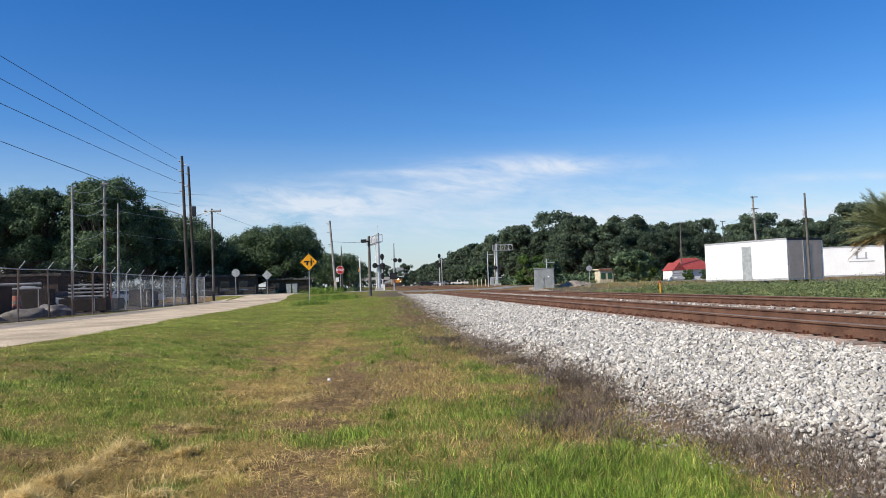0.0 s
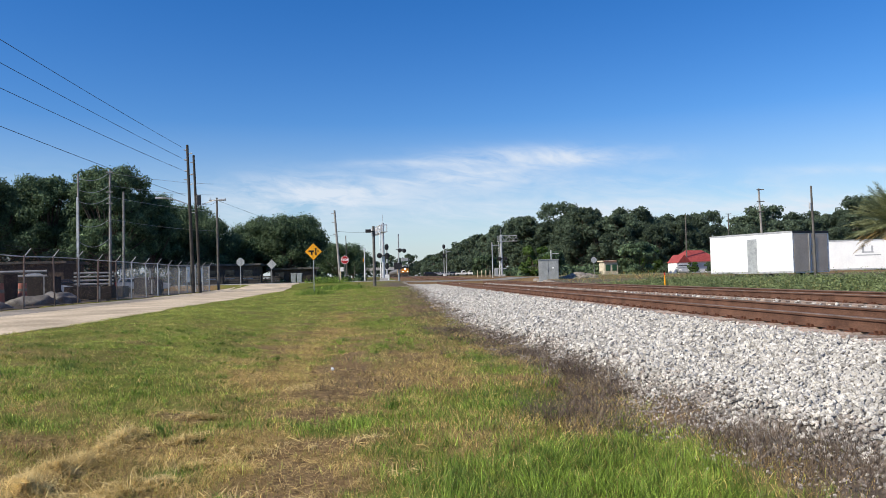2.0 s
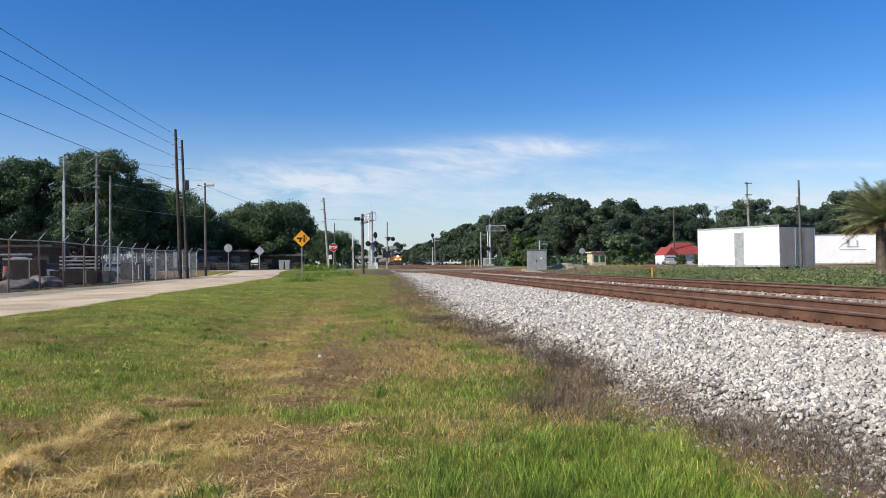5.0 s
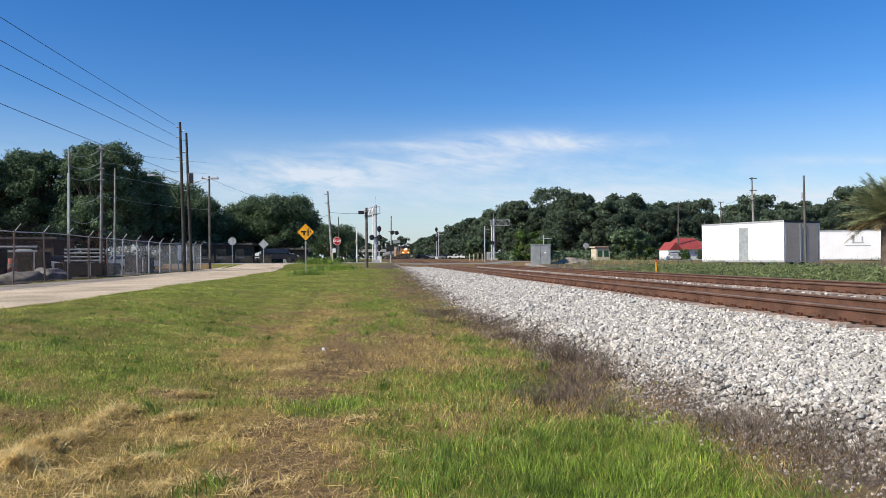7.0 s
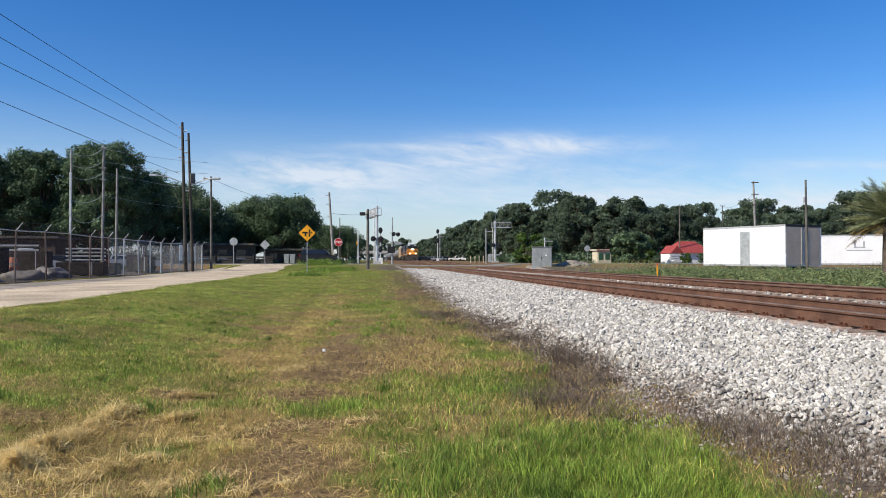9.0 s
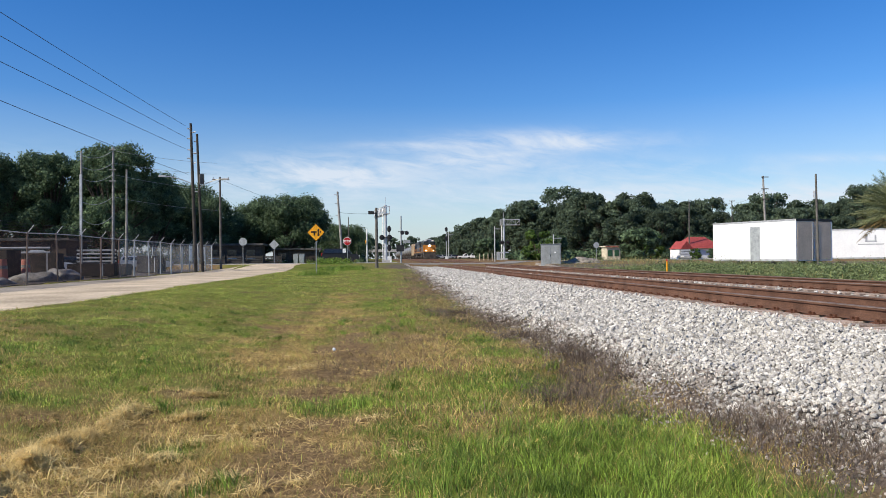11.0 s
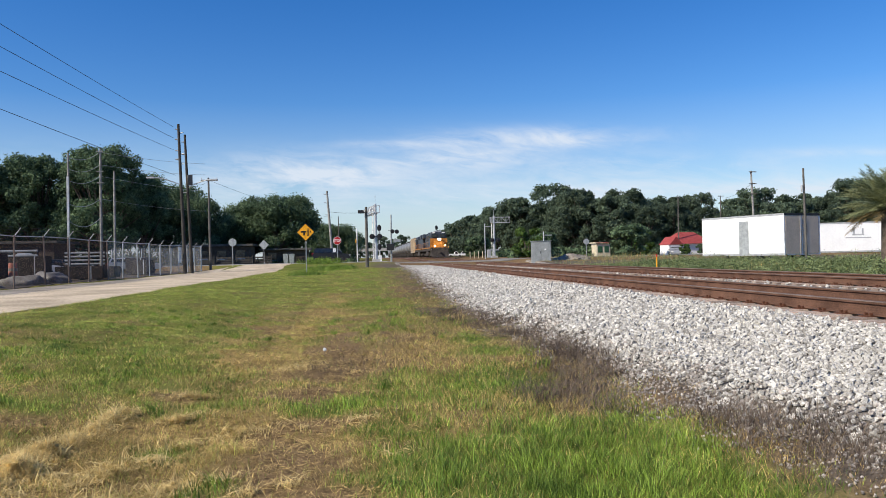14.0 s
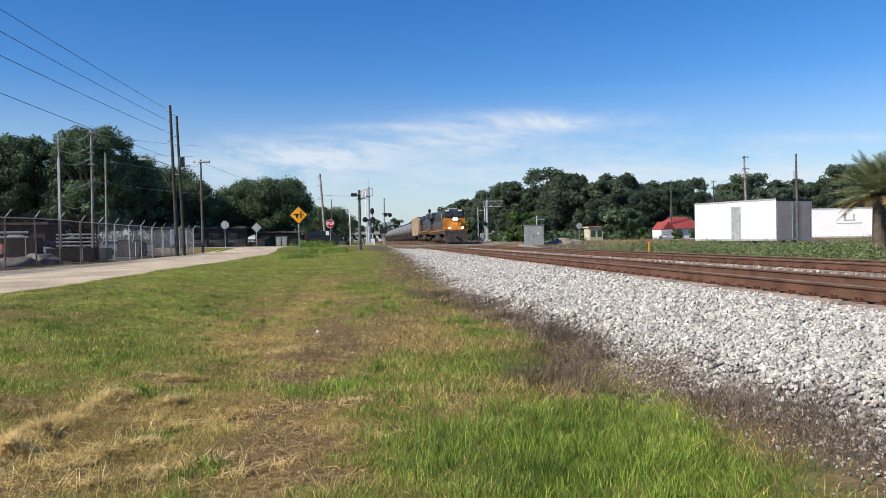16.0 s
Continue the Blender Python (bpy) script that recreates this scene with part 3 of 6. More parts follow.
def build_ties():
    bm = bmesh.new()
    add_box(bm, (0, 0, -0.09), (2.6, 0.225, 0.18), 0.012)
    me = bpy.data.meshes.new("tie")
    bm.to_mesh(me)
    bm.free()
    me.materials.append(M["tie"])
    bm = bmesh.new()
    add_box(bm, (0, 0, 0.007), (0.36, 0.19, 0.014))
    for sx in (-0.1, 0.1):
        for sy in (-0.05, 0.05):
            add_box(bm, (sx, sy, 0.03), (0.035, 0.035, 0.04))
    mp = bpy.data.meshes.new("tie_plate")
    bm.to_mesh(mp)
    bm.free()
    mp.materials.append(M["plate"])
    r = random.Random(4)
    for tr, cx in zip(TRACKS, (TRACK_A, TRACK_B)):
        y, far = 2.0, []
        while y < 75:
            wob = r.uniform(-0.03, 0.03)
            if y < 40:
                t = new("tie", me)
                t.parent = tr
                t.matrix_basis = pose(cx + wob, y, TIE_TOP, 0, 0, r.uniform(-0.8, 0.8))
                for s in (-0.755, 0.755):
                    p = new("tie_plate", mp)
                    p.parent = t
                    p.matrix_basis = pose(s - wob, 0, 0)
            else:
                far.append((cx + wob, y))
            y += 0.51
        bm = bmesh.new()
        for x, yy in far:
            add_box(bm, (x, yy, TIE_TOP - 0.09 + float(rise(yy))), (2.6, 0.225, 0.18))
        tagged(part("tie_row", bm, M["tie"], tr), kind="stuff")


def bed_height(x):
    """The ballast shoulder: a slope from the toe up to the tie ends."""
    return np.interp(x, [1.9, 2.6, 3.4, 5.45, 5.85, 8.7, 9.3, 10.3, 10.8, 13.7, 14.1, 16.2], [0.02, 0.14, 0.3, 0.6, 0.625, 0.615, 0.42, 0.42, 0.6, 0.62, 0.6, 0.4])


def build_ballast():
    ys = np.concatenate([np.arange(-4, 30, 0.3), np.arange(30, 76, 1.0)])
    xs = np.arange(2.4, 16.3, 0.2)
    gx, gy = np.meshgrid(xs, ys)
    z = np.maximum(bed_height(gx), land(gx, gy) - 0.02) + (vnoise(gx, gy, 0.5, 31) - 0.5) * 0.04
    z = np.where((gx > 8.6) & (gx < 10.9), bed_height(gx), z) + rise(gy)
    edge = gx - toe_drift(gy)
    drop = sstep(2.55, 2.85, edge)
    z = z * drop + (land(gx, gy) - 0.03) * (1 - drop)
    w = len(xs)
    i, j = np.meshgrid(np.arange(w - 1), np.arange(len(ys) - 1))
    a = (j * w + i).ravel()
    v, f = np.stack([gx, gy, z], -1).reshape(-1, 3), np.stack([a, a + 1, a + w + 1, a + w], -1)
    mid = v[f].mean(1)[:, 0]
    bed = np_mesh("ballast_bed", v, f[mid < 5.75], M["ballast_bed"])
    tagged(np_mesh("ballast_shoulder", v, f[(mid >= 5.75) & (mid < 6.45)], M["pale_dust"]), "strip of pale pinkish stone dust beside the rail", "ballast", kind="structure")
    tagged(np_mesh("track_bed", v, f[mid >= 6.45], M["old_bed"]), "brown-grey old ballast round the rails", "ballast", kind="structure")
    return tagged(bed, "sloping bed of pale crushed limestone ballast", "ballast", kind="structure")


def stone_shapes(n=10):
    """Broken stones: a twenty-sided block pulled about."""
    bm = bmesh.new()
    bmesh.ops.create_icosphere(bm, subdivisions=1, radius=1.0)
    base = np.array([v.co[:] for v in bm.verts])
    faces = np.array([[v.index for v in f.verts] for f in bm.faces])
    bm.free()
    out = []
    for k in range(n):
        v = base * (1 + rng.uniform(-0.38, 0.25, (len(base), 1)))
        v *= rng.uniform(0.62, 1.1, 3) * np.array([1.3, 0.95, 0.7])
        out.append(v)
    return out, faces


SHAPES, STONE_FACES = stone_shapes()


def block_shapes(n=8):
    """Broken stones seen from farther off: a six-sided block with its corners pulled about."""
    bm = bmesh.new()
    bmesh.ops.create_cube(bm, size=1.35)
    bmesh.ops.triangulate(bm, faces=bm.faces)
    base = np.array([v.co[:] for v in bm.verts])
    faces = np.array([[v.index for v in f.verts] for f in bm.faces])
    bm.free()
    return [base * (1 + rng.uniform(-0.4, 0.25, base.shape)) * rng.uniform(0.7, 1.15, 3) * np.array([1.25, 0.95, 0.75]) for _ in range(n)], faces


BLOCKS, BLOCK_FACES = block_shapes()


def turned(v, n):
    """n random turns of the shape v: (n, k, 3)."""
    q = rng.normal(size=(n, 4))
    q /= np.linalg.norm(q, axis=1, keepdims=True)
    w, x, y, z = q.T
    R = np.stack([1 - 2 * (y * y + z * z), 2 * (x * y - z * w), 2 * (x * z + y * w), 2 * (x * y + z * w), 1 - 2 * (x * x + z * z), 2 * (y * z - x * w), 2 * (x * z - y * w), 2 * (y * z + x * w), 1 - 2 * (x * x + y * y)], -1).reshape(-1, 3, 3)
    return np.einsum("nij,kj->nki", R, v)


def build_stones():
    px, py, ps = [], [], []
    for y0, y1, dens, size in ((-3, 3.2, 160, 0.04), (3.2, 9, 900, 0.0265), (9, 16, 520, 0.034), (16, 30, 290, 0.042), (30, 74, 115, 0.06)):
        for x0, x1, k in ((1.9, 5.95, 1.0), (6.7, 7.9, 0.1), (8.6, 11.0, 0.07), (13.5, 14.3, 0.1)):
            n = int((y1 - y0) * (x1 - x0) * dens * k)
            px.append(rng.uniform(x0, x1, n))
            py.append(rng.uniform(y0, y1, n))
            ps.append(np.full(n, size) * rng.uniform(0.6, 1.35, n))
    px, py, ps = np.concatenate(px), np.concatenate(py), np.concatenate(ps)
    # the toe thins out into the weeds, in smaller dirty stones
    edge = px - toe_drift(py) + (vnoise(px, py, 0.45, 41) - 0.5) * 0.9
    keep = (px < 5.95) | (px > 6.45)
    keep &= rng.uniform(0, 1, len(px)) < sstep(2.3, 2.8, edge) + 0.6 * sstep(1.7, 2.2, edge)
    keep &= (px < 5.7) | (px > 6.45) | (rng.uniform(0, 1, len(px)) < 0.25)
    px, py, ps, edge = px[keep], py[keep], ps[keep], edge[keep]
    ps = ps * (0.5 + 0.5 * sstep(2.2, 3.0, edge))
    dirty = rng.uniform(0, 1, len(px)) > sstep(2.1, 3.0, edge)
    drop = sstep(2.55, 2.85, px - toe_drift(py))
    bank = np.maximum(bed_height(px), land(px, py) - rise(py) - 0.02) * drop + (land(px, py) - rise(py)) * (1 - drop)
    pz = np.where((px > 8.6) & (px < 10.9), bed_height(px), bank) + rise(py) + rng.uniform(-0.2, 0.8, len(px)) * ps + 0.005
    kind = rng.integers(0, len(SHAPES), len(px))
    near = np.argsort((px - 4.6) ** 2 * 3 + (py - 6.6) ** 2)[:300]
    is_near = np.zeros(len(px), bool)
    is_near[near] = True
    far = py > 8
    for name, material, some in (("ballast_stones", M["stone"], ~dirty), ("toe_stones", M["dirty_stone"], dirty)):
        vs, fs, base = [], [], 0
        for shapes, faces, where in ((SHAPES, STONE_FACES, some & ~far & ~is_near), (BLOCKS, BLOCK_FACES, some & far)):
            for k, sh in enumerate(shapes):
                sel = np.where((kind % len(shapes) == k) & where)[0]
                v = turned(sh, len(sel)) * ps[sel][:, None, None] + np.stack([px[sel], py[sel], pz[sel]], -1)[:, None, :]
                f = faces[None] + (np.arange(len(sel)) * len(sh))[:, None, None] + base
                vs.append(v.reshape(-1, 3))
                fs.append(f.reshape(-1, 3))
                base += v.shape[0] * v.shape[1]
        tagged(np_mesh(name, np.concatenate(vs), np.concatenate(fs), material, BALLAST), kind="stuff")
    meshes = []
    for sh in SHAPES:
        me = bpy.data.meshes.new("stone")
        me.from_pydata([tuple(map(float, p)) for p in sh], [], [tuple(map(int, f)) for f in STONE_FACES])
        me.materials.append(M["stone"])
        meshes.append(me)
    r = random.Random(9)
    for i in near:
        o = new("stone", meshes[kind[i]])
        o.parent = BALLAST
        o.matrix_basis = pose(px[i], py[i], pz[i], r.uniform(0, 360), r.uniform(0, 360), r.uniform(0, 360)) @ Matrix.Scale(float(ps[i]), 4)


BALLAST = build_ballast()


# ---- poles, wires, signs ----
def utility_pole(at, h, lean=(0, 0), r=0.16, arms=(), label="", name="utility_pole", extras=None, material=None):
    p = thing(name, label or "weathered grey wooden utility pole", "utility pole", at, group="utility poles")
    rod_part("shaft", (0, 0, -0.3), (lean[0], lean[1], h), r, material or M["wood"], p, r * 0.68, 12)
    for z, w, dx in arms:
        k = z / h
        c = (lean[0] * k + dx, lean[1] * k - 0.12, z)
        a = box_part("crossarm", c, (w, 0.09, 0.11), M["wood"], p, 0.01)
        for s in (-0.45, 0.45):
            rod_part("insulator", (c[0] + s * w, c[1], z + 0.05), (c[0] + s * w, c[1], z + 0.22), 0.045, M["trim"], a, 0.03, 8)
    return p


def wire(pts, sag, r=0.012, label="thin dark overhead cable", material=None):
    cu = bpy.data.curves.new("overhead_wire", "CURVE")
    cu.dimensions, cu.bevel_depth, cu.bevel_resolution = "3D", r, 1
    for a, b in zip(pts, pts[1:]):
        a, b = Vector(a), Vector(b)
        sp = cu.splines.new("POLY")
        n = 24
        sp.points.add(n - 1)
        for i in range(n):
            t = i / (n - 1)
            q = a.lerp(b, t)
            sp.points[i].co = (q.x, q.y, q.z - sag * 4 * t * (1 - t), 1)
    cu.materials.append(material or M["wire"])
    return tagged(new("overhead_wire", cu), label, "cable", "overhead wires")


def ground_z(x, y):
    return float(land(x, y))


def build_left_poles():
    z0 = 0.55
    a = utility_pole((-14.55, 62, z0), 12.05, (-0.35, 0), 0.15, label="tall dark wooden utility pole with insulators and a street light", material=M["pole_dark"])
    for z in (11.6, 10.8, 9.9, 9.2):
        rod_part("insulator", (-0.3, 0, z), (-0.62, 0, z + 0.05), 0.06, M["trim"], a, 0.05, 8)
    b = utility_pole((-14.15, 62.6, z0), 11.3, (-0.4, 0), 0.135, label="tall dark wooden utility pole carrying a transformer can", material=M["pole_dark"])
    rod_part("transformer", (-0.02, -0.1, 7.2), (-0.02, -0.1, 8.0), 0.2, M["wood"], b, 0.2, 12, "grey steel transformer can")
    for z in (11.3, 9.6, 8.8):
        rod_part("insulator", (-0.3, 0, z), (0.05, -0.05, z + 0.08), 0.05, M["trim"], a, 0.04, 8)
    for z in (10.7, 9.7, 6.6):
        rod_part("bracket", (-0.35, 0, z), (-0.65, -0.05, z), 0.04, M["trim"], b, None, 8)
    for own, x0, x1, z0_, z1_ in ((a, -0.3, -2.3, 7.2, 7.75), (b, -0.2, 1.7, 7.0, 7.6)):
        bm = bmesh.new()  # the arm rises in a curve and levels off
        pts = [(x0 + (x1 - x0) * t, -0.3 * t, z0_ + (z1_ - z0_) * math.sin(t * math.pi / 2)) for t in (0, 0.2, 0.4, 0.6, 0.8, 1.0)]
        for p0, p1 in zip(pts, pts[1:]):
            add_rod(bm, p0, p1, 0.04, None, 8)
        lamp = part("lamp_arm", bm, M["galv"], own, "curved steel lamp arm")
        box_part("lamp_head", (x1 + (0.2 if x1 > 0 else -0.2), -0.3, z1_ + 0.0), (0.6, 0.22, 0.13), M["galv"], lamp, 0.04)
    c = utility_pole((-14.2, 70, z0), 8.6, (-0.05, 0), 0.12, [(8.35, 1.5, 0.1)])
    d = utility_pole((-22.7, 60, z0), 9.5, (0.05, 0), 0.11, label="pale steel and timber pole behind the fence", material=M["pole_pale"])
    box_part("conduit", (0.05, -0.17, 3.9), (0.16, 0.06, 7.6), M["galv"], d)
    e = utility_pole((-21.0, 62, z0), 10.1, (0.05, 0), 0.12, material=M["pole_pale"])
    for z in (9.9, 8.3, 7.4):
        box_part("side_arm", (0.05, -0.14, z), (0.5, 0.07, 0.08), M["pole_pale"], e)
    f = utility_pole((-21.25, 66, z0), 8.8, (0.05, 0), 0.11, material=M["pole_pale"])
    for k, (za, zb) in enumerate(((9.8, 10.4), (8.9, 9.4), (8.0, 8.5), (6.2, 6.7), (4.9, 5.2))):
        wire([(-22.7, 60, za), (-21.0, 62, zb)], 0.42 if k < 4 else 0.6, 0.02, "slack pale cable between yard poles", M["signback"])
        wire([(-21.0, 62, zb), (-14.5, 66 + 4, zb - 0.6 * (k > 1))], 0.15, 0.012, "pale cable strung past the yard", M["signback"]) if k < 4 else None
    # the long spans that come overhead from behind the viewer
    for sx, y2, z2, z1 in ((-0.75, 6.0, 11.2, 12.4), (-0.75, 6.0, 10.2, 11.5), (-0.75, 6.0, 9.1, 10.55), (-0.6, 6.0, 7.9, 8.5)):
        wire([(-14.55 + sx, 62, z1), (-14.6, y2, z2)], 0.2, 0.013)
    wire([(-14.3, 62, 8.3), (-14.2, 70, 8.9), (-6, 130, 8.6)], 0.5, 0.012)
    wire([(-4.5, 88, 7.0), (-0.1, 64.8, 5.45)], 0.1, 0.016)


def sign_post(name, at, h, label, plate, category="sign", rz=0.0):
    s = thing(name, label, category, at, rz)
    bm = bmesh.new()
    add_box(bm, (0, 0.03, h / 2 - 0.15), (0.055, 0.035, h + 0.3))
    add_box(bm, (0, 0.008, h / 2 - 0.15), (0.02, 0.02, h + 0.3))
    part("post", bm, M["galv"], s)
    plate(s, h)
    return s


def polygon_plate(name, n, radius, turn, z, y, thick, material, parent, label=""):
    bm = bmesh.new()
    m = Matrix.Translation((0, y, z)) @ Matrix.Rotation(radians(90), 4, "X") @ Matrix.Rotation(radians(turn), 4, "Z")
    bmesh.ops.create_cone(bm, cap_ends=True, segments=n, radius1=radius, radius2=radius, depth=thick, matrix=m)
    return part(name, bm, material, parent, label)


def text_part(name, body, size, at, material, parent):
    cu = bpy.data.curves.new(name, "FONT")
    cu.body, cu.size, cu.align_x, cu.align_y, cu.extrude, cu.offset = body, size, "CENTER", "CENTER", 0.003, 0.012
    cu.materials.append(material)
    ob = new(name, cu)
    ob.parent = parent
    ob.matrix_basis = pose(*at, 90, 0, 0)
    return ob


def build_signs():
    def diamond(s, h):
        z = h - 0.56
        p = polygon_plate("plate", 4, 0.56, 0, z, -0.02, 0.012, M["black"], s, "black-bordered diamond plate")
        polygon_plate("face", 4, 0.53, 0, z, -0.027, 0.006, M["yellow"], p, "orange-yellow reflective face")
        bm = bmesh.new()  # side-road-and-track symbol
        add_box(bm, (-0.13, -0.034, z + 0.03), (0.34, 0.006, 0.1))
        add_box(bm, (-0.1, -0.0345, z - 0.1), (0.1, 0.006, 0.2))
        add_box(bm, (0.15, -0.034, z), (0.05, 0.006, 0.46))
        for k in range(6):
            add_box(bm, (0.15, -0.0345, z - 0.2 + 0.08 * k), (0.14, 0.006, 0.03))
        add_box(bm, (0.29, -0.034, z + 0.03), (0.06, 0.006, 0.1))
        part("symbol", bm, M["black"], p, "black side road and rail crossing symbol")

    sign_post("warning_sign", (-3.85, 48, ground_z(-3.85, 48)), 3.28 + 0.56 - ground_z(-3.85, 48) - 0.03, "orange diamond road warning sign on a steel post in grass", diamond, "road sign")

    def stop(s, h):
        z = h - 0.49
        p = polygon_plate("plate", 8, 0.43, 22.5, z, -0.02, 0.012, M["signwhite"], s)
        polygon_plate("face", 8, 0.4, 22.5, z, -0.027, 0.006, M["red"], p, "red octagon face")
        text_part("lettering", "STOP", 0.32, (0, -0.032, z), M["signwhite"], p)
        box_part("small_plate", (-0.3, -0.02, z - 0.95), (0.32, 0.012, 0.42), M["signwhite"], s, 0, "small white plate")

    sign_post("stop_sign", (-3.04, 77, ground_z(-3.04, 77)), 3.4 + 0.45 - ground_z(-3.04, 77), "red octagonal stop sign on a steel post by the crossing", stop, "road sign")

    def round_back(s, h):
        polygon_plate("plate", 8, 0.4, 22.5, h - 0.4, 0.02, 0.012, M["signback"], s, "bare grey back of an octagonal plate")

    sign_post("stop_sign", (-13.1, 75, ground_z(-13, 75)), 2.75, "back of an octagonal stop sign at the lane end", round_back, "road sign")
    sign_post("stop_sign", (28.5, 96, 0.55), 2.9, "back of a round-looking sign beside the far street", round_back, "road sign")

    def dia_back(s, h):
        polygon_plate("plate", 4, 0.5, 0, h - 0.5, 0.02, 0.012, M["signback"], s, "grey back of a diamond plate")

    sign_post("warning_sign", (-10.5, 78, ground_z(-10.5, 78)), 2.5, "grey back of a diamond road sign", dia_back, "road sign")


# ---- fence and yard ----
def build_fence():
    f = thing("chain_link_fence", "chain-link yard fence with angled barbed-wire arms, partly screened brown", "fence")
    P = [(-15.1 - 0.054 * i, 34.0 + 3.05 * i) for i in range(-7, 14)]
    H = 2.3
    for i, (x, y) in enumerate(P):
        z = ground_z(x, y)
        po = rod_part("post", (x, y + (0.0, 0.16, -0.1, 0.2, 0.05)[i % 5], z - 0.2), (x, y, z + H + 0.05), 0.04 if i % 5 else 0.055, M["post_rust"] if i < 12 else M["galv"], f, None, 8)
        rod_part("barb_arm", (x, y, z + H), (x + 0.28, y, z + H + 0.36), 0.022, M["galv"], po, None, 6)
        if i:
            u, v = P[i - 1]
            w = ground_z(u, v)
            rod_part("top_rail", (u, v, w + H), (x, y, z + H), 0.022, M["galv"], f, None, 6)
            bm = bmesh.new()
            q = [bm.verts.new(p) for p in ((u, v, w + 0.04), (x, y, z + 0.04), (x, y, z + H - 0.03), (u, v, w + H - 0.03))]
            bm.faces.new(q)
            part("screen_panel" if i < 12 else "wire_panel", bm, M["screen"] if i < 12 else M["chain"], f, "brown mesh windscreen" if i < 12 else "")
            for k in (0.33, 0.66, 1.0):
                rod_part("barbed_wire", (u + 0.28 * k, v, w + H + 0.36 * k), (x + 0.28 * k, y, z + H + 0.36 * k), 0.006, M["wire"], f, None, 4)
    x, y = P[-1]
    for i in range(1, 4):  # the return away from the lane
        rod_part("post", (x - 2.8 * i, y + 0.2 * i, 0.3), (x - 2.8 * i, y + 0.2 * i, 0.6 + H), 0.04, M["galv"], f, None, 8)
    bm = bmesh.new()
    bm.faces.new([bm.verts.new(p) for p in ((x, y, 0.6), (x - 8.4, y + 0.6, 0.6), (x - 8.4, y + 0.6, 0.6 + H), (x, y, 0.6 + H))])
    part("wire_panel", bm, M["chain"], f)


# ---- right side: cabinet, trailers ----
def build_cabinet():
    z = 0.55
    c = thing("signal_cabinet", "grey aluminium trackside signal cabinet on a concrete footing", "electrical cabinet", (16.6, 71, z), -12)
    box_part("footing", (0, 0, 0.05), (2.3, 1.5, 0.3), M["concrete"], c, 0.03)
    b = box_part("body", (0, 0, 1.15), (1.9, 1.2, 2.1), M["cabinet"], c, 0.02)
    bm = bmesh.new()
    add_box(bm, (0, 0, 0), (2.02, 1.32, 0.06), 0.01)
    for v in bm.verts:
        if v.co.z > 0:
            v.co.z += 0.14 * (1 - abs(v.co.x) / 1.01)
    ro = part("roof", bm, M["cabinet"], c, "shallow pitched metal roof")
    ro.matrix_basis = pose(0, 0, 2.24)
    for s in (-1, 1):
        d = box_part("door", (0.46 * s, -0.612, 1.15), (0.88, 0.03, 1.95), M["cabinet"], b, 0.01)
    rod_part("handle", (-0.06, -0.66, 1.05), (-0.06, -0.66, 1.3), 0.02, M["dark"], b, None, 6)
    box_part("notice", (0.4, -0.632, 1.45), (0.16, 0.006, 0.12), M["signwhite"], b)


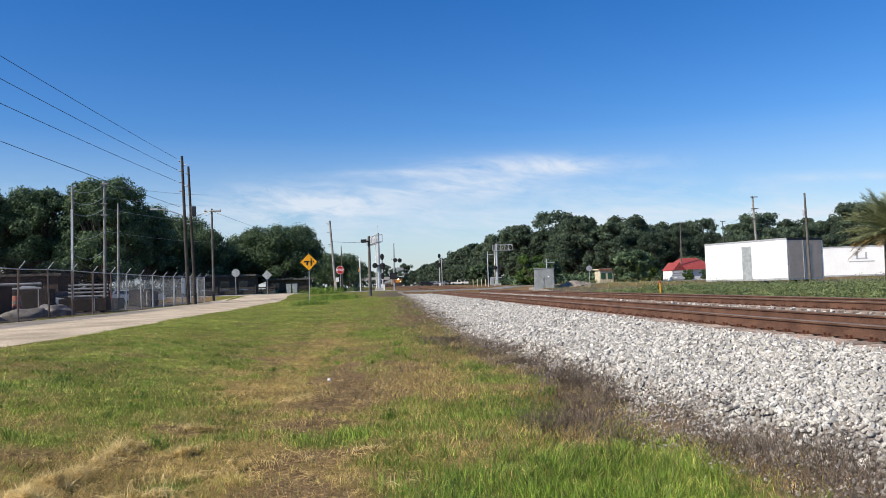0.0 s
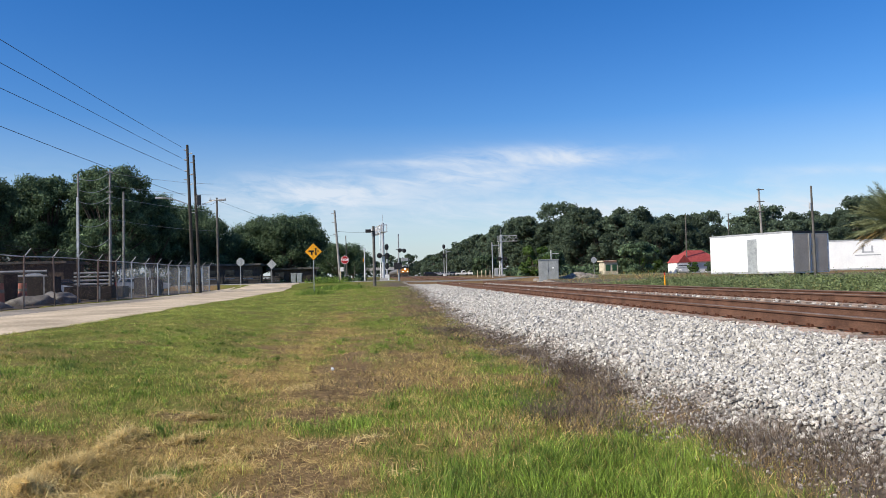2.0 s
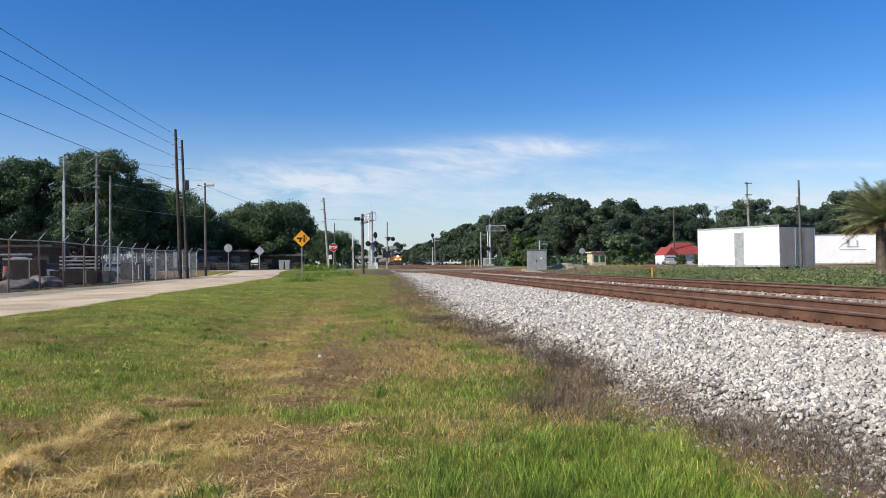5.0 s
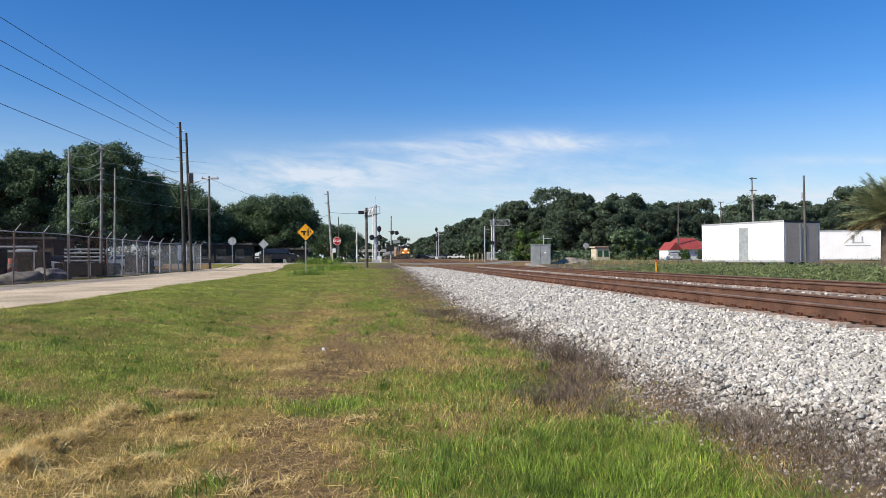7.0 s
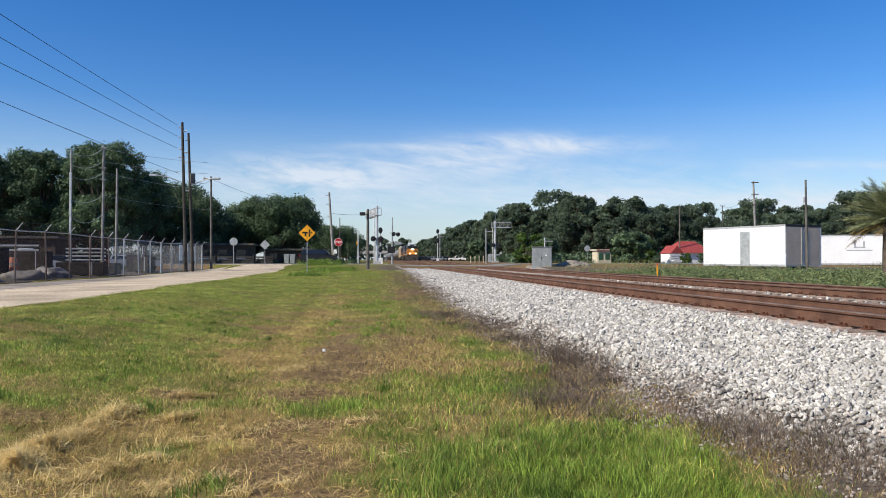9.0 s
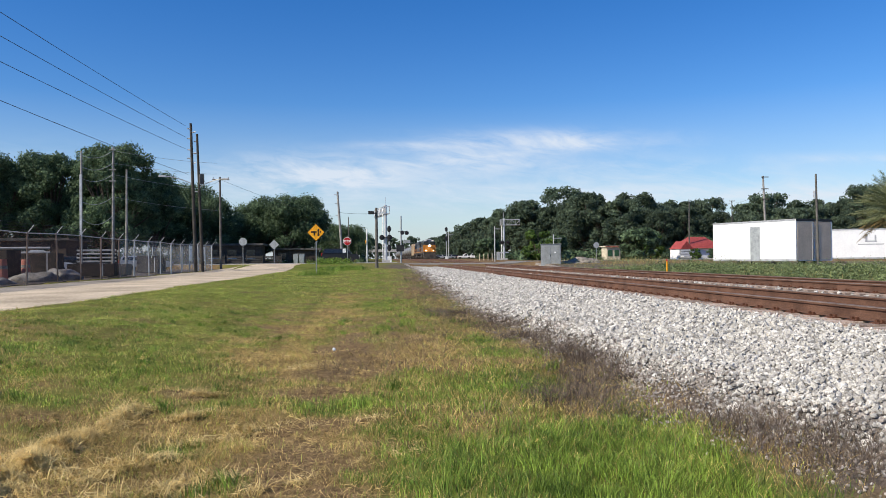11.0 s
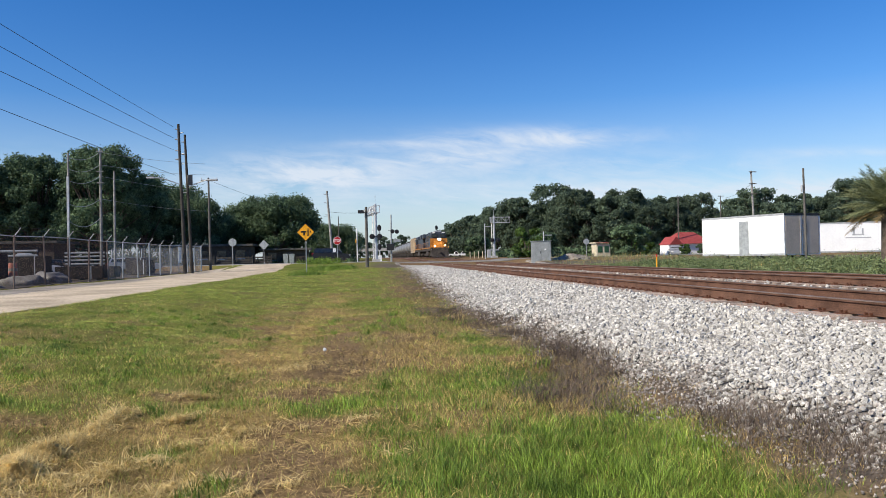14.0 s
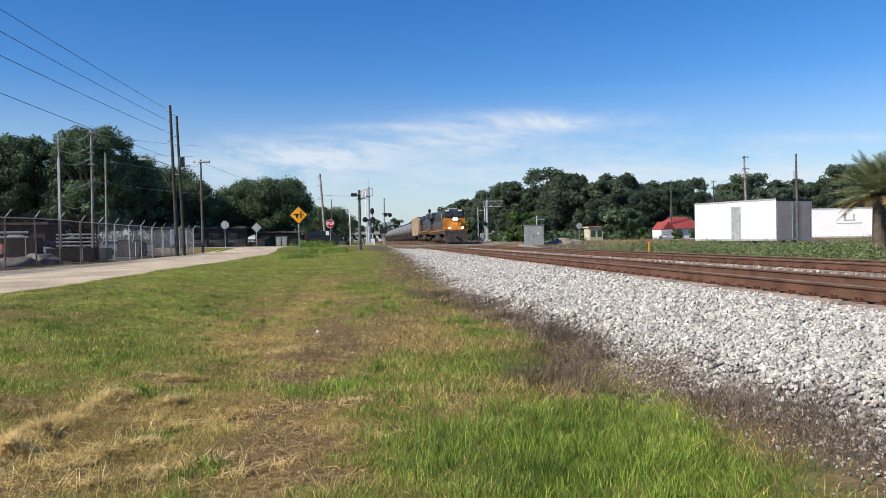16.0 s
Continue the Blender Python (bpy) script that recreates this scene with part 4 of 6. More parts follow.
def trailer(at, rz, L, Wd, Hh, label, door=True, lettered=False):
    t = thing("box_trailer", label, "trailer", at, rz, "white box trailers")
    z0, z1 = 0.95, Hh
    b = box_part("box_body", (0, L / 2, (z0 + z1) / 2), (Wd, L, z1 - z0), M["white"], t, 0.02)
    for s in (-1, 1):
        box_part("top_rail", (s * (Wd / 2 + 0.012), L / 2, z1 - 0.06), (0.03, L + 0.02, 0.14), M["trim"], b)
        box_part("bottom_rail", (s * (Wd / 2 + 0.012), L / 2, z0 + 0.08), (0.03, L + 0.02, 0.16), M["trim"], b)
        box_part("corner_post", (s * (Wd / 2 - 0.05), -0.02, (z0 + z1) / 2), (0.12, 0.06, z1 - z0), M["signwhite"], b)
        d = box_part("rear_door", (s * Wd / 4.2, -0.03, (z0 + z1) / 2 - 0.05), (Wd / 2.25, 0.05, z1 - z0 - 0.3), M["doorgrey"], b, 0.01, "dull grey steel rear door")
        rod_part("lock_rod", (s * 0.25, -0.075, z0 + 0.1), (s * 0.25, -0.075, z1 - 0.2), 0.02, M["galv"], d, None, 6)
    box_part("header", (0, -0.03, z1 - 0.08), (Wd, 0.06, 0.18), M["dark"], b)
    n = int(L / 0.61)
    for i in range(n):
        for s in (-1,):
            box_part("side_seam", (s * (Wd / 2 + 0.004), 0.4 + i * 0.61, (z0 + z1) / 2), (0.008, 0.02, z1 - z0 - 0.35), M["white"], b)
    if door:
        box_part("side_door", (-Wd / 2 - 0.012, L * 0.46, z0 + (z1 - z0) * 0.44), (0.04, 0.95, (z1 - z0) * 0.84), M["signback"], b, 0.005, "grey side door panel")
    for k, yy in enumerate((1.2, 2.5)):
        ax = rod_part("axle", (-Wd / 2 + 0.1, yy, 0.5), (Wd / 2 - 0.1, yy, 0.5), 0.07, M["dark"], t)
        for s in (-1, 1):
            rod_part("wheel", (s * (Wd / 2 - 0.32), yy, 0.5), (s * (Wd / 2 - 0.04), yy, 0.5), 0.5, M["dark"], ax, None, 20, "black rubber tyre")
    for s in (-1, 1):
        box_part("landing_leg", (s * 0.8, L - 1.6, 0.5), (0.12, 0.14, 1.0), M["dark"], t)
    if lettered:
        for k, (yy, zz, w, h) in enumerate(((L * 0.72, 2.75, 1.1, 0.14), (L * 0.72, 2.45, 2.4, 0.1), (L * 0.52, 2.45, 0.9, 0.14), (L * 0.75, 3.15, 0.2, 0.7), (L * 0.69, 3.1, 0.16, 0.6))):
            box_part("faded_lettering", (-Wd / 2 - 0.006, yy, zz), (0.01, w, h), M["trim"], b)
    return t


def build_trailers():
    trailer((33.85, 55.73, 0.1), 20.9, 8.3, 4.1, 4.2, "white box trailer with grey rear doors standing in weeds")
    trailer((60.2, 70.5, 0.1), 70.0, 14.0, 2.7, 4.05, "long white box trailer with faded lettering in weeds", False, True)


# ---- trees ----
def leaf_quads(centres, normals, size):
    """Small leaf sprays: one pointed face at each centre."""
    n = len(centres)
    a = rng.normal(size=(n, 3))
    u = np.cross(normals, a)
    u /= np.linalg.norm(u, axis=1, keepdims=True) + 1e-9
    w = np.cross(normals, u)
    s = size * rng.uniform(0.6, 1.4, (n, 1))
    el = rng.uniform(0.5, 0.9, (n, 1))
    v = np.stack([centres - u * s - w * s * el, centres + u * s - w * s * el * 0.6, centres + w * s * el * 1.5], 1)
    return v.reshape(-1, 3), np.arange(n * 3).reshape(-1, 3)


def tree(name, h, spread, trunk_h, lobes, per, leaf, material, label, seed, at=(0, 0, 0), group="trees", low=0.25):
    """Tapered trunk, limbs to each bough, and a crown of leaf sprays round the boughs."""
    global rng
    keep, rng = rng, np.random.default_rng(seed)
    t = thing(name, label, "tree", at, group=group)
    bm = bmesh.new()
    r0 = h * 0.028
    add_rod(bm, (0, 0, -0.3), (0, 0, trunk_h), r0, r0 * 0.7, 10)
    add_rod(bm, (0, 0, trunk_h - 0.05), (0.1 * spread, 0, h * 0.7), r0 * 0.7, r0 * 0.2, 8)
    C, N = [], []
    for k in range(lobes):
        a, rr = rng.uniform(0, 6.283), math.sqrt(rng.uniform(0.02, 1.0))
        z = h * (low + (0.96 - low) * rng.uniform(0, 1) ** 0.8)
        env = math.sqrt(max(0.05, 1 - ((z / h - 0.5) / 0.56) ** 2))
        c = np.array([math.cos(a) * rr * spread * env, math.sin(a) * rr * spread * env, z])
        rad = np.array([1.0, 1.0, 0.72]) * spread * rng.uniform(0.15, 0.31)
        c[2] = min(c[2], h - rad[2])
        if k % 3 == 0:
            add_rod(bm, (0, 0, trunk_h * rng.uniform(0.7, 1.2)), tuple(c), r0 * 0.35, r0 * 0.08, 6)
        d = rng.normal(size=(per, 3))
        d /= np.linalg.norm(d, axis=1, keepdims=True)
        q = d * rad * (0.62 + 0.42 * rng.uniform(0, 1, (per, 1)) ** 0.6) + rng.normal(size=(per, 3)) * 0.028 * spread
        C.append(c + q)
        N.append(d + rng.normal(size=(per, 3)) * 0.5)
    C, N = np.concatenate(C), np.concatenate(N)
    N /= np.linalg.norm(N, axis=1, keepdims=True)
    part("trunk", bm, M["bark"], t)
    v, f = leaf_quads(C, N, leaf)
    np_mesh("crown", v, f, material, t)
    rng = keep
    return t


def build_trees():
    oak = "dense dark green live oak at the yard's edge"
    A = tree("tree", 14.2, 4.3, 3.2, 95, 420, 0.105, M["leaf"], oak, 1, (-29.0, 86, 0.5), low=0.28)
    B = tree("tree", 11.0, 6.5, 2.6, 105, 330, 0.12, M["leaf"], oak, 2, (-23.5, 100, 0.5), low=0.3)
    r = random.Random(3)

    def put(src, x, y, s, rz, z=0.5):
        o = copy_thing(src, pose(x, y, z, 0, 0, rz))
        o.scale = (s, s, s * r.uniform(0.94, 1.06))
        return o

    for src, x, y, s, rz in ((A, -36.6, 88, 0.98, 80), (A, -41.5, 86, 0.9, 200), (A, -47, 92, 0.97, 20), (A, -33.0, 94, 0.86, 160), (A, -26.5, 92, 0.8, 250), (B, -31.5, 92, 0.95, 140), (B, -16.0, 108, 0.86, 70), (B, -27.0, 104, 1.0, 250), (B, -12.5, 106, 0.93, 190), (A, -11.0, 116, 0.76, 300), (B, -20, 118, 0.68, 10), (B, -4.5, 155, 0.6, 120), (B, -6.2, 132, 0.62, 40), (B, -34, 100, 1.0, 330), (B, -47, 104, 1.05, 60), (B, -60, 98, 1.1, 150)):
        put(src, x, y, s, rz)
    B.scale = (0.84, 0.84, 0.84)
    # far crowns take the leaf colour that has distance haze put in
    wood = "dark green broadleaf tree in the far wood"
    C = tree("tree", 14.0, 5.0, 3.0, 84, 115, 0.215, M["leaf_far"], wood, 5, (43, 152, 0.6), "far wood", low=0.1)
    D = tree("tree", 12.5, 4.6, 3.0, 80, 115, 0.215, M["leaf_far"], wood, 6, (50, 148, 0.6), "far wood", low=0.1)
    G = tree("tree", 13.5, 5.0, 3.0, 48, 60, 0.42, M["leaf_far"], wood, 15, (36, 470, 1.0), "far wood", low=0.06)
    edge = ((38, 760), (37, 540), (36, 380), (35, 280), (34, 220), (34, 180), (39, 160), (47, 150), (62, 146), (84, 142), (110, 140), (140, 140))
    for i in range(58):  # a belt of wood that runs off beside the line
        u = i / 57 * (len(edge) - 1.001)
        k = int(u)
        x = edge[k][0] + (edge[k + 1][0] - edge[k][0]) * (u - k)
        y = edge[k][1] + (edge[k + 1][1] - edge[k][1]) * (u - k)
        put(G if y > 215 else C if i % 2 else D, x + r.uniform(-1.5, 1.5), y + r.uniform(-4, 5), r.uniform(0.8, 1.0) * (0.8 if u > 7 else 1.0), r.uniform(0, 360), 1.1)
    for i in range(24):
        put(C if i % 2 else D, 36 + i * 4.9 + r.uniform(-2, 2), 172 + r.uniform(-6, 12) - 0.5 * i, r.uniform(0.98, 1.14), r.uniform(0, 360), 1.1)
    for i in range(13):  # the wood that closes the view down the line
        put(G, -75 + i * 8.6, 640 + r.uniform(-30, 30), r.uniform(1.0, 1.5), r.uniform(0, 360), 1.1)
    E = tree("tree", 5.2, 2.4, 1.0, 30, 160, 0.16, M["leaf_b"], "bright green young tree before the wood", 8, (25.5, 118, 0.6), "far wood", low=0.1)
    F_ = tree("tree", 5.0, 3.2, 0.6, 34, 180, 0.18, M["leaf"], "rounded dark shrub-like tree", 9, (38.4, 107, 0.6), "far wood", low=0.08)
    for x, y, s, src in ((47.6, 103, 0.3, F_), (50.5, 105, 0.5, F_), (44.0, 101, 0.3, E), (44, 118, 0.8, E), (30, 125, 0.8, F_), (52, 118, 0.8, F_), (20, 135, 0.8, F_)):
        put(src, x, y, s, x * 37, 1.0)




# ---- crossing equipment ----
def lamp_head(parent, at, facing=-1, r=0.3):
    """A black round flasher with its backing disc and hood."""
    x, y, z = at
    h = rod_part("flasher", (x, y, z), (x, y + facing * 0.12, z), r, M["dark"], parent, None, 18, "black round flasher disc")
    rod_part("lens", (x, y + facing * 0.125, z), (x, y + facing * 0.15, z), r * 0.36, M["lens_red"], h, None, 12)
    rod_part("hood", (x, y + facing * 0.12, z + 0.1), (x, y + facing * 0.4, z + 0.09), r * 0.42, M["dark"], h, None, 10)


def cantilever(at, h, arm, label, turn=0.0, heads=((0.0, 3.3),), stub=0.5):
    """A silver crossing mast with a lattice arm and flashers."""
    c = thing("crossing_signal", label, "crossing signal", at, 0, "crossing signals")
    rod_part("mast", (0, 0, 0), (0, 0, h), 0.18, M["alu"], c, 0.14, 14)
    rod_part("conduit", (-0.32, 0.1, 0.2), (-0.32, 0.1, h - 1.0), 0.05, M["signwhite"], c, None, 8)
    for k in range(6):
        box_part("clamp", (-0.16, 0.05, 0.9 + k * 0.85), (0.4, 0.12, 0.06), M["alu"], c)
    box_part("base", (0, 0, 0.1), (0.9, 0.9, 0.3), M["concrete"], c, 0.03)
    rod_part("antenna", (0, 0, h), (0, 0, h + 0.9), 0.02, M["alu"], c, None, 6)
    z0, z1 = h - 1.0, h - 0.2
    t = rod_part("arm_chord", (0, -0.2, z0), (arm, -0.2, z0), 0.045, M["alu"], c, None, 6)
    rod_part("arm_chord", (0, -0.2, z1), (arm, -0.2, z1), 0.045, M["alu"], c, None, 6)
    rod_part("arm_chord", (0, 0.4, z0), (arm, 0.4, z0), 0.035, M["alu"], c, None, 6)
    n = max(3, int(abs(arm) / 0.5))
    for i in range(n + 1):
        x = arm * i / n
        rod_part("upright", (x, -0.2, z0), (x, -0.2, z1), 0.028, M["alu"], c, None, 6)
        rod_part("crosspiece", (x, -0.2, z0), (x, 0.4, z0), 0.025, M["alu"], c, None, 6)
        if i < n:
            rod_part("brace", (x, -0.2, z0 if i % 2 else z1), (x + arm / n, -0.2, z1 if i % 2 else z0), 0.022, M["alu"], c, None, 6)
    side = -stub if arm > 0 else stub
    bk = box_part("basket_floor", (side / 2, 0.1, z0), (abs(side), 0.7, 0.05), M["alu"], c)
    for xx in (side, side / 2):
        for yy in (-0.2, 0.4):
            rod_part("basket_post", (xx, yy, z0), (xx, yy, z1), 0.022, M["alu"], bk, None, 6)
    rod_part("basket_rail", (0, -0.2, z1), (side, -0.2, z1), 0.022, M["alu"], bk, None, 6)
    rod_part("basket_rail", (side, -0.2, z1), (side, 0.4, z1), 0.022, M["alu"], bk, None, 6)
    rod_part("walkway_rail", (0, 0.4, z1), (arm, 0.4, z1), 0.02, M["alu"], c, None, 6)
    for o in c.children:  # the arm swings out at its own angle
        if o.name.split(".")[0] in ("arm_chord", "upright", "crosspiece", "brace", "basket_floor", "walkway_rail"):
            o.matrix_basis = pose(0, 0, 0, 0, 0, turn)
    for x, z in heads:
        for s in (-1, 1):
            lamp_head(c, (x + s * 0.42, -0.25, z))
        rod_part("head_bar", (x - 0.42, -0.2, z), (x + 0.42, -0.2, z), 0.035, M["dark"], c, None, 8)
    return c


def target_signal(at, h, label, heads, size=0.24):
    """A railway colour-light mast: black oval targets on a thin post."""
    s = thing("railway_signal", label, "railway signal", at, group="railway signals")
    rod_part("post", (0, 0, 0), (0, 0, h), 0.085, M["alu"], s, None, 10)
    box_part("base", (0, 0, 0.35), (0.5, 0.5, 0.7), M["signwhite"], s, 0.03)
    for z in heads:
        bm = bmesh.new()
        bmesh.ops.create_cone(bm, cap_ends=True, segments=20, radius1=size, radius2=size, depth=0.06, matrix=Matrix.Translation((0, -0.16, z)) @ Matrix.Rotation(radians(90), 4, "X") @ Matrix.Diagonal((1, 1.55, 1, 1)))
        p = part("target", bm, M["dark"], s, "black oval signal target")
        for k in (-0.2, 0, 0.2):
            rod_part("lens_hood", (0, -0.2, z + k), (0, -0.42, z + k), 0.07, M["dark"], p, None, 10)
    return s


def build_crossing():
    dp = utility_pole((-0.05, 64.8, 0.72), 5.2, (0.0, 0), 0.15, label="short dark timber pole carrying a traffic signal head")
    b = box_part("signal_arm", (-0.2, -0.1, 4.75), (0.5, 0.08, 0.08), M["dark"], dp)
    hd = box_part("signal_head", (-0.45, -0.15, 4.78), (0.5, 0.34, 0.28), M["dark"], dp, 0.05, "black sideways signal head")
    cantilever((0.95, 84, 1.15), 6.4, -7.0, "silver crossing mast with lattice arm and black flashers", -81, ((0.0, 2.75),))
    cantilever((18.85, 111, 1.2), 6.2, 2.4, "silver cantilever crossing mast with a lattice arm", 0, ((0.1, 2.6),))
    m = utility_pole((3.0, 96, 1.1), 5.9, (0.05, 0), 0.12, label="slim dark mast with a flasher pair and relay box", name="crossing_mast", material=M["signback"])
    rod_part("flasher_bar", (-0.3, -0.15, 3.9), (0.9, -0.15, 3.9), 0.035, M["dark"], m, None, 8)
    lamp_head(m, (0.75, -0.2, 3.7), -1, 0.27)
    lamp_head(m, (0.2, -0.2, 3.75), 1, 0.27)
    box_part("relay_box", (-0.1, -0.2, 1.75), (0.95, 0.5, 0.8), M["dark"], m, 0.03, "dark relay box")
    box_part("sign_panel", (0.75, -0.2, 2.6), (0.9, 0.04, 0.35), M["signback"], m)
    target_signal((15.0, 163, float(land(15.0, 163))), 6.9, "railway signal mast with black oval targets", (6.6, 4.6), 0.32)
    target_signal((1.4, 88, 1.1), 4.2, "railway signal mast with three black targets", (3.9, 2.85, 1.7))
    for x, y, h in ((-1.3, 96, 4.2),):
        p = thing("signal_post", "thin pale post with a yellow box beyond the street", "post", (x, y, 1.1), group="street posts")
        rod_part("shaft", (0, 0, 0), (0, 0, h), 0.07, M["signwhite"], p, None, 8)
        box_part("push_box", (-0.15, -0.1, h * 0.62), (0.14, 0.12, 0.4), M["yellow"], p, 0.02)
    # thin masts and posts round the junction
    for x, y, h, lab in ((17.0, 108, 5.2, "thin silver post with a short bracket"), (15.7, 165, 6.0, "thin grey steel post"), (21.4, 90, 3.2, "slim pale marker post near the cabinet")):
        p = thing("signal_post", lab, "post", (x, y, float(land(x, y))), group="trackside posts")
        rod_part("shaft", (0, 0, 0), (0, 0, h), 0.07, M["alu"], p, None, 8)
        box_part("bracket", (0.5, 0, h - 0.45), (1.0, 0.08, 0.08), M["alu"], p)
    # low equipment and barrier by the far gantry
    g = thing("crossing_gate", "lowered crossing gate arm on a grey mechanism", "crossing gate", (17.2, 108, 1.15))
    box_part("mechanism", (0.3, -0.2, 0.6), (0.5, 0.5, 1.1), M["signback"], g, 0.03, "grey gate mechanism")
    box_part("arm", (0.9, -0.3, 1.15), (1.7, 0.06, 0.14), M["alu"], g)
    cream_paint = mat("cream_bollard_paint", (0.55, 0.47, 0.3), (0.65, 0.57, 0.4), rough=0.6, bump=0.05)
    for k in range(4):
        b = thing("bollard", "short cream steel bollard by the crossing", "bollard", (14.5 + 0.6 * k, 106, 1.15), group="cream bollards")
        rod_part("tube", (0, 0, 0), (0, 0, 0.95), 0.06, cream_paint, b, None, 10)
        rod_part("cap", (0, 0, 0.95), (0, 0, 0.99), 0.06, cream_paint, b, 0.05, 10)
    sp = utility_pole((-4.0, 88, 1.0), 8.4, (-0.55, 0), 0.16, label="leaning bleached wooden utility pole by the crossing", material=M["pole_pale"])
    box_part("guard", (0.0, -0.17, 0.9), (0.12, 0.05, 1.5), cream_paint, sp, 0, "pale yellow pole guard")
    for z in (8.0, 7.0, 5.6):
        rod_part("insulator", (-0.55 * z / 8.4 - 0.1, -0.05, z), (-0.55 * z / 8.4 - 0.42, -0.05, z + 0.05), 0.05, M["trim"], sp, 0.04, 8)
    utility_pole((-4.6, 125, 1.1), 7.4, (-0.1, 0), 0.1)
    utility_pole((-4.0, 150, 1.2), 6.4, (-0.1, 0), 0.1, [(6.2, 0.9, 0)])
    # pale overpass far down the line
    o = thing("overpass", "pale concrete overpass far down the line", "bridge", (-2, 560, 1.1))
    box_part("deck", (0, 0, 6.3), (46, 9, 2.0), M["concrete"], o, 0.05)
    for x in (-18, -7, 7, 18):
        box_part("pier", (x, 0, 2.7), (1.6, 6, 5.6), M["concrete"], o, 0.05)


def build_right_poles():
    a = utility_pole((45.8, 85, 0.9), 10.0, (-0.35, 0), 0.15, label="bleached wooden utility pole with stacked side arms behind the trailer", material=M["pole_pale"])
    for z in (10.1, 8.7, 7.5):
        box_part("side_arm", (-0.2, -0.1, z - 0.25), (0.9, 0.09, 0.1), M["wood"], a)
    b = utility_pole((32.4, 52.8, 0.4), 7.1, (-0.1, 0), 0.1, label="slim grey pole with a small transformer before the trailer", material=M["wood"])
    rod_part("transformer", (-0.22, 0, 5.35), (-0.22, 0, 5.85), 0.09, M["galv"], b, None, 12)
    utility_pole((47.0, 110, 0.9), 9.0, (0.1, 0), 0.11)
    utility_pole((63.6, 130, 1.0), 10.4, (0.0, 0), 0.11, [(10.3, 1.0, 0.0)])
    wire([(47.1, 110, 9.6), (63.6, 130, 11.0), (45.3, 85, 9.2)], 0.5, 0.014)
    wire([(47.1, 110, 7.3), (63.6, 130, 8.6)], 0.5, 0.014)


# ---- vehicles ----
PAINT = {
    "orange": mat("orange_yellow_paint", (0.36, 0.145, 0.022), (0.48, 0.2, 0.035), rough=0.45, scale=1.2, fine=10, bump=0.03),
    "blue": mat("dark_blue_paint", (0.03, 0.04, 0.06), (0.06, 0.07, 0.09), rough=0.5, scale=1.2, fine=9, bump=0.03),
    "grime": mat("grimy_underframe", (0.035, 0.03, 0.027), (0.08, 0.068, 0.06), rough=0.9, scale=2, fine=16, bump=0.2),
    "tank": mat("grey_tank_paint", (0.12, 0.12, 0.125), (0.24, 0.24, 0.24), rough=0.5, scale=0.7, fine=6, bump=0.04),
    "tan": mat("tan_car_paint", (0.4, 0.31, 0.21), (0.5, 0.4, 0.29), rough=0.6, scale=0.8, fine=6, bump=0.06),
    "lamp": mat("burning_headlamp", (0.9, 0.85, 0.7), rough=0.2, bump=0, emit=((1.0, 0.74, 0.4), 22.0)),
    "suv": mat("black_car_paint", (0.008, 0.008, 0.011), (0.014, 0.014, 0.018), rough=0.35, bump=0, spec=0.5),
    "carwhite": mat("white_car_paint", (0.7, 0.7, 0.7), rough=0.3, bump=0),
    "cargrey": mat("silver_car_paint", (0.3, 0.31, 0.33), rough=0.3, metal=0.3, bump=0),
    "tyre": mat("tyre_rubber", (0.02, 0.02, 0.02), rough=0.85, bump=0.1),
}


def truck(parent, y, axles, wb):
    """A bogie: side frames and wheel pairs."""
    tr = thing_part("bogie", parent, (0, y, 0))
    for s in (-1, 1):
        bm = bmesh.new()
        add_box(bm, (s * 1.05, 0, 0.62), (0.18, wb + 0.9, 0.26), 0.03)
        for k in range(axles):
            yy = -wb / 2 + wb * k / (axles - 1)
            add_box(bm, (s * 1.1, yy, 0.52), (0.22, 0.42, 0.4), 0.03)
        for k in range(axles - 1):
            yy = -wb / 2 + wb * (k + 0.5) / (axles - 1)
            add_rod(bm, (s * 1.12, yy, 0.35), (s * 1.12, yy, 0.75), 0.1, None, 8)
        part("side_frame", bm, PAINT["grime"], tr)
    for k in range(axles):
        yy = -wb / 2 + wb * k / (axles - 1)
        bm = bmesh.new()
        for s in (-1, 1):
            add_rod(bm, (s * 0.69, yy, 0.51), (s * 0.82, yy, 0.51), 0.51, None, 20)
        add_rod(bm, (-0.8, yy, 0.51), (0.8, yy, 0.51), 0.09, None, 8)
        part("wheel_pair", bm, PAINT["grime"], tr)
    return tr


def thing_part(name, parent, at):
    """A part that begins as its own frame beam, to carry its pieces."""
    ob = box_part(name, (0, 0, 0.62), (1.9, 0.5, 0.25), PAINT["grime"], parent, 0.03)
    ob.matrix_basis = pose(*at)
    return ob


